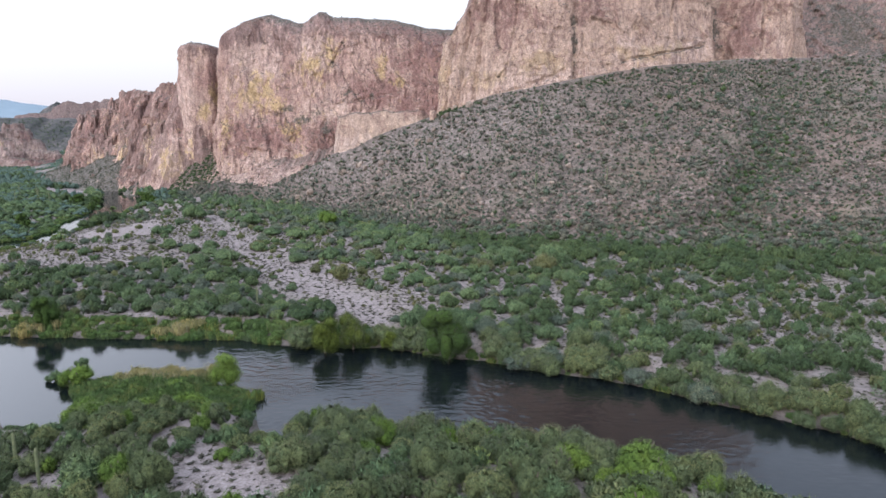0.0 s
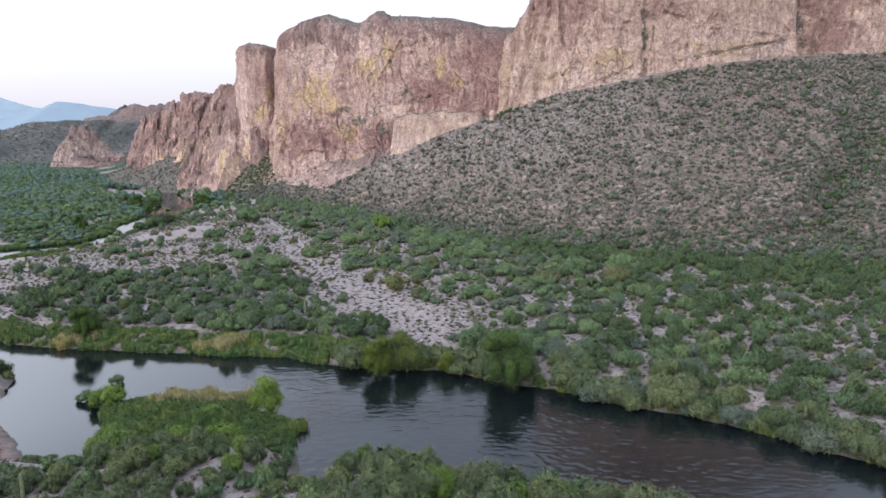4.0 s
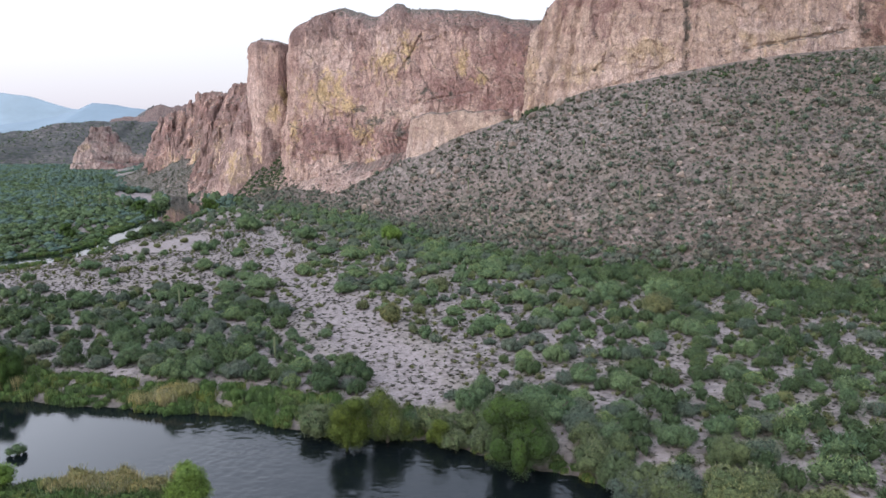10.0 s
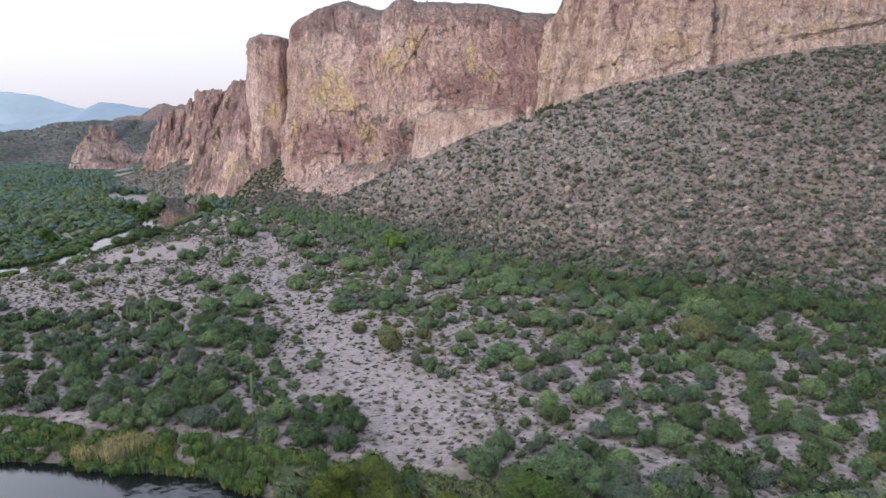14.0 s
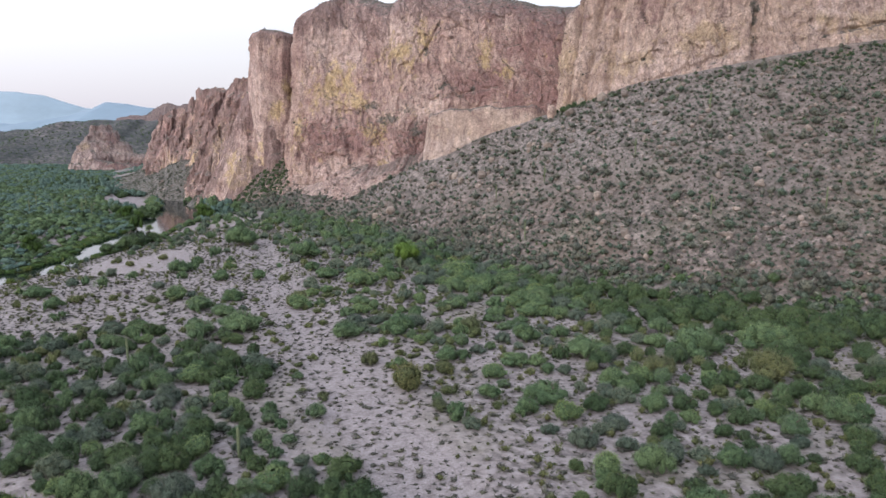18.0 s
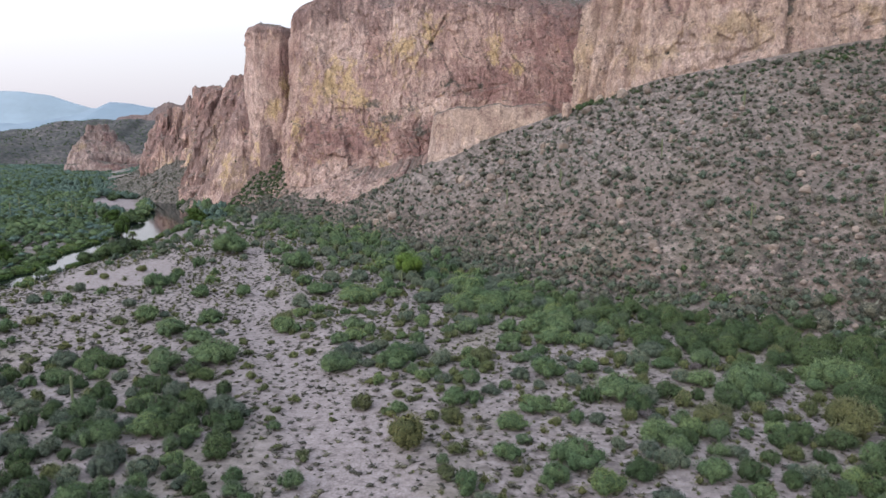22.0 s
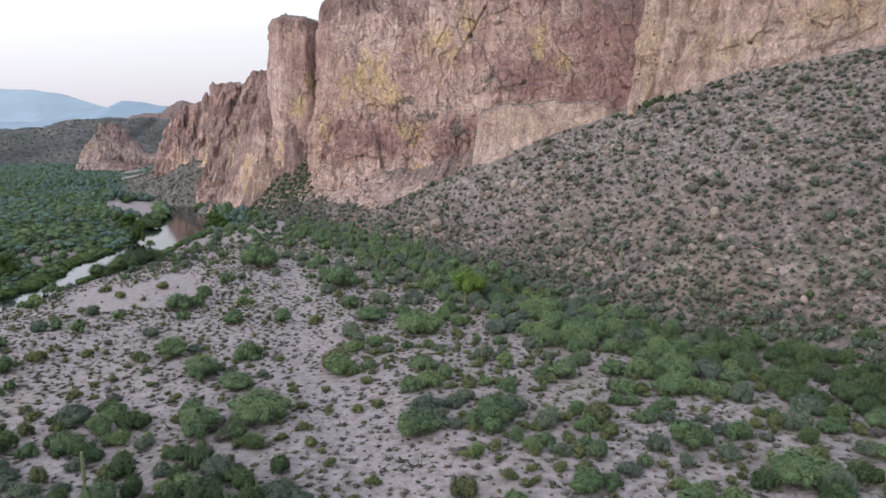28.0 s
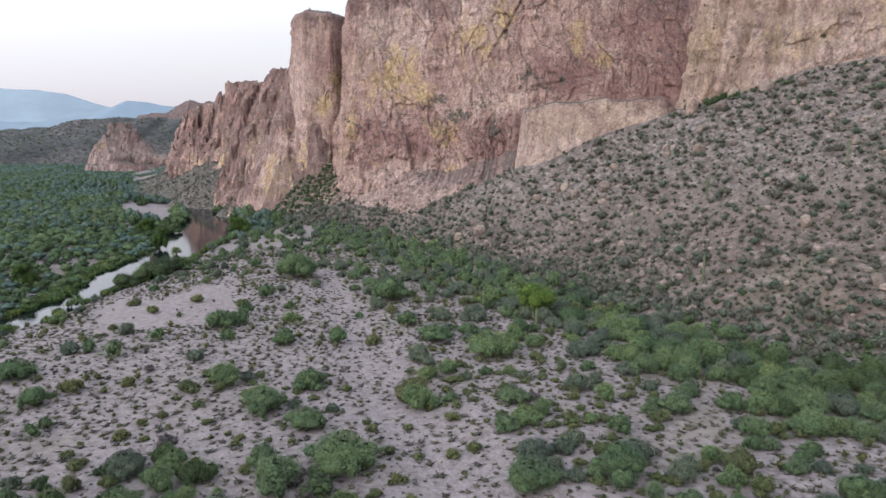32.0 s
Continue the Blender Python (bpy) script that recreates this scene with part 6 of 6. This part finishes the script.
def stone_piece(seed, rings=4, seg=7, low=False):
    r = np.random.default_rng(seed)
    th, ph = np.linspace(0.12, math.pi - 0.12, rings), np.linspace(0, 2 * math.pi, seg, endpoint=False)
    T, Ph = np.meshgrid(th, ph, indexing="ij")
    k = r.uniform(0.75, 1.2, T.shape)
    sx_, sy_, sz_ = r.uniform(0.7, 1.2), r.uniform(0.6, 1.0), r.uniform(0.55, 0.95)
    V = np.stack([0.5 * k * sx_ * np.sin(T) * np.cos(Ph), 0.5 * k * sy_ * np.sin(T) * np.sin(Ph), 0.2 + 0.5 * k * sz_ * np.cos(T)], -1).reshape(-1, 3)
    F = [(i * seg + j, (i + 1) * seg + j, (i + 1) * seg + (j + 1) % seg, i * seg + (j + 1) % seg) for i in range(rings - 1) for j in range(seg)]
    F += [(0, 1, 2, 3), (0, 3, 4, 5), (0, 5, 6, 6)][:2]
    return V, np.array(F), np.zeros(len(F), int), None


qx, qy, qp, qr = candidates(-170, 235, 150, 540, 1.8, 308)
d, w, foot, wash, dw, side, south = zones(qx, qy)
ok = (w > 0.03) & (w < 0.98) & (qp < 0.8 * (0.3 + 0.9 * (0.5 + 0.5 * fbm(qx / 12, qy / 12, 0, 3, 95)))) & (d > 2)
qx, qy = qx[ok], qy[ok]
qs = 0.4 + 1.7 * qr.random(len(qx)) ** 4
big = np.argsort(-qs)[:280]
rest = np.setdiff1d(np.arange(len(qs)), big)
STONES = [mesh_from("stone", v, f, [M_STONE], shade=False) for v, f, _, _ in (stone_piece(700 + k, 4, 6) for k in range(6))]
for k, (i, gz) in enumerate(zip(big, ground_height(qx[big], qy[big]))):
    ob = new("stone", STONES[k % 6])
    ob.matrix_basis = Matrix.LocRotScale((float(qx[i]), float(qy[i]), float(gz) - 0.08), Euler((0, 0, k * 1.7)), (float(qs[i]),) * 3)
    tagged(ob, "angular reddish-grey stone lying on the scree", "stone", "stones on the scree")
make_stuff("scree_stones", "small angular reddish-grey stones on the scree slope", "stones", [M_STONE], [stone_piece(700 + k, 4, 6) for k in range(6)], np.stack([qx[rest], qy[rest], qs[rest], qs[rest]], 1), 57)
FS = np.array(FOOT_STONES)
fss = 0.5 + 2.0 * qr.random(len(FS)) ** 3
make_stuff("foot_stones", "angular pinkish blocks fallen below the cliff", "stones", [M_BLOCK], [stone_piece(710 + k, 4, 6) for k in range(6)], np.stack([FS[:, 0], FS[:, 1], fss, fss], 1), 68, FS[:, 2] - 0.3)
gx_, gy_, gp, gr = candidates(-40, -4, 62, 86, 0.6, 309)
ok = (inside(GRAVEL, gx_, gy_) < 0) & (gp < 0.7)
gx_, gy_ = gx_[ok], gy_[ok]
gs = 0.12 + 0.3 * gr.random(len(gx_)) ** 3
make_stuff("river_cobbles", "pale rounded cobbles on the gravel shore", "cobbles", [M_COBBLE], [stone_piece(720 + k, 4, 6) for k in range(4)], np.stack([gx_, gy_, gs, gs * 0.7], 1), 58)
BOULDERS = ((44.3, 247.9, 2.8), (41.4, 268.5, 3.4), (78, 252.7, 3.0), (-4.3, 329.2, 3.0), (-6.2, 330.2, 2.6), (3, 326.7, 3.0), (28.4, 321.1, 2.6), (33.6, 309.3, 3.6), (58, 284.8, 2.6), (96, 258, 2.4), (122, 262, 2.6), (88, 226, 2.2), (104, 240, 2.0), (70, 246, 1.8), (40.6, 255.5, 2.2), (47, 238, 2.0), (65.4, 237.3, 2.4), (38.2, 263.4, 2.6), (-20, 330, 4.5), (-26, 336, 3.2), (5, 322, 3.2), (12, 318, 3.6), (2, 328, 3.8), (16, 324, 2.8),
            (42, 322, 4.6), (46, 325, 3.6), (52, 318, 4.0), (58, 312, 3.4), (36, 318, 2.6), (30, 320, 2.4), (28, 318, 2.2), (84, 262, 3.0), (96, 268, 2.6), (70, 258, 2.4), (-36, 346, 3.0), (-44, 356, 3.4), (110, 250, 3), (60, 270, 2.6))
for k, (x, y, s) in enumerate(BOULDERS):
    s *= 0.8
    r = np.random.default_rng(740 + k)
    th, ph = np.linspace(0.06, math.pi - 0.06, 10), np.linspace(0, 2 * math.pi, 16, endpoint=False)
    T, Ph = np.meshgrid(th, ph, indexing="ij")
    ux_, uy_, uz_ = np.sin(T) * np.cos(Ph), np.sin(T) * np.sin(Ph), np.cos(T)
    # broken by a few flat faces
    kk = np.full(T.shape, 1.3)
    for _ in range(9):
        pn = r.normal(size=3)
        pn /= np.linalg.norm(pn)
        dot = ux_ * pn[0] + uy_ * pn[1] + uz_ * pn[2]
        kk = np.minimum(kk, np.where(dot > 0.15, r.uniform(0.68, 1.0) / np.maximum(dot, 0.15), 9))
    kk = kk + 0.22 * fbm(ux_ * 2.4 + k, uy_ * 2.4, uz_ * 2.4, 4, 745 + k)
    V = np.stack([0.5 * s * kk * ux_, 0.42 * s * kk * uy_, 0.2 * s + 0.55 * s * kk * uz_ * 0.9], -1).reshape(-1, 3)
    F = [(i * 16 + j, (i + 1) * 16 + j, (i + 1) * 16 + (j + 1) % 16, i * 16 + (j + 1) % 16) for i in range(9) for j in range(16)]
    ob = new("boulder", mesh_from("boulder", V, np.array(F), [M_BOULDER], shade=False))
    ob.matrix_basis = pose(x, y, float(ground_height(x, y)) - 0.1, 0, 0, float(r.uniform(0, 360)))
    tagged(ob, "weathered tan boulder resting on the scree", "boulder", "boulders on the scree")


# a standing rock in the notch between the walls
T, Ph = np.meshgrid(np.linspace(0.03, math.pi - 0.03, 22), np.linspace(0, 2 * math.pi, 20, endpoint=False), indexing="ij")
ux_, uy_, uz_ = np.sin(T) * np.cos(Ph), np.sin(T) * np.sin(Ph), np.cos(T)
kk = 1 + 0.3 * fbm(ux_ * 1.5, uy_ * 1.5, uz_ * 3, 3, 790) + 0.15 * fbm(ux_ * 5, uy_ * 5, uz_ * 7, 2, 791)
V = np.stack([1.7 * kk * ux_, 1.5 * kk * uy_, 1.8 + 3.2 * kk * uz_], -1).reshape(-1, 3)
F = [(i * 20 + j, (i + 1) * 20 + j, (i + 1) * 20 + (j + 1) % 20, i * 20 + (j + 1) % 20) for i in range(21) for j in range(20)]
ob = new("rock_pinnacle", mesh_from("rock_pinnacle", V, np.array(F), [M_TAN]))
ob.matrix_basis = pose(36.8, 329.0, float(ground_height(36.8, 329.0)) - 0.6)
tagged(ob, "pale standing rock at the head of the scree", "rock")


# ---------------- saguaro cacti
def saguaro_mesh(seed, height, arms):
    r = np.random.default_rng(seed)
    V, F = [], []

    def column(pts, rad, seg=18):
        base = len(V)
        for i, (p, q) in enumerate(zip(pts, rad)):
            for j in range(seg):
                a = 2 * math.pi * j / seg
                k = q * (1.0 if j % 2 else 0.84)
                V.append((p[0] + k * math.cos(a), p[1] + k * math.sin(a), p[2]))
        for i in range(len(pts) - 1):
            for j in range(seg):
                F.append((base + i * seg + j, base + i * seg + (j + 1) % seg, base + (i + 1) * seg + (j + 1) % seg, base + (i + 1) * seg + j))

    column([(0, 0, height * k - 0.3 * (k == 0)) for k in (0, 0.25, 0.6, 0.93, 0.98, 1)], [0.15, 0.18, 0.2, 0.17, 0.11, 0.02])
    for k in range(arms):
        a = r.uniform(0, 6.28)
        z0 = height * r.uniform(0.4, 0.6)
        u, h = np.array([math.cos(a), math.sin(a)]), height * r.uniform(0.18, 0.34)
        column([(*(u * 0.15), z0), (*(u * 0.45), z0 + 0.02), (*(u * 0.62), z0 + 0.25), (*(u * 0.64), z0 + h), (*(u * 0.64), z0 + h + 0.15)], [0.13, 0.15, 0.16, 0.14, 0.02], 12)
    return mesh_from("saguaro", np.array(V), np.array(F), [M_CACTUS], shade=False)


m, n, l, b = material("cactus_skin", 0.7)
l.new(ramp(n, l, noise_node(n, l, coords(n, l), 3, 3), (0.3, (0.065, 0.08, 0.04)), (0.7, (0.11, 0.12, 0.062))), b.inputs["Base Color"])
M_CACTUS = m
SAGUAROS = ((-20.9, 150.1, 3.6, 0), (-48.2, 182.7, 4.0, 0), (-33.6, 74.0, 4.2, 0), (-38.1, 79.1, 3.8, 0), (-10.8, 254.1, 4.2, 1), (21.8, 265.6, 5.5, 0), (64, 246, 5, 1), (88, 240, 5, 0), (30, 292, 5, 1), (110, 262, 5, 1),
            (-150, 372, 7, 1), (-158, 380, 7.5, 2), (-163, 366, 7, 0), (-172, 392, 8, 1), (-180, 378, 7, 2), (-190, 400, 8, 1), (-168, 402, 7, 0), (54, 280, 5, 0), (76, 285, 5, 1), (16, 300, 5, 0))
for k, (x, y, h, arms) in enumerate(SAGUAROS):
    ob = new("saguaro", saguaro_mesh(760 + k, h, arms))
    ob.matrix_basis = pose(x, y, float(ground_height(x, y)), 0, 0, 40 * k)
    tagged(ob, "tall ribbed green saguaro cactus", "cactus", "saguaro cacti")
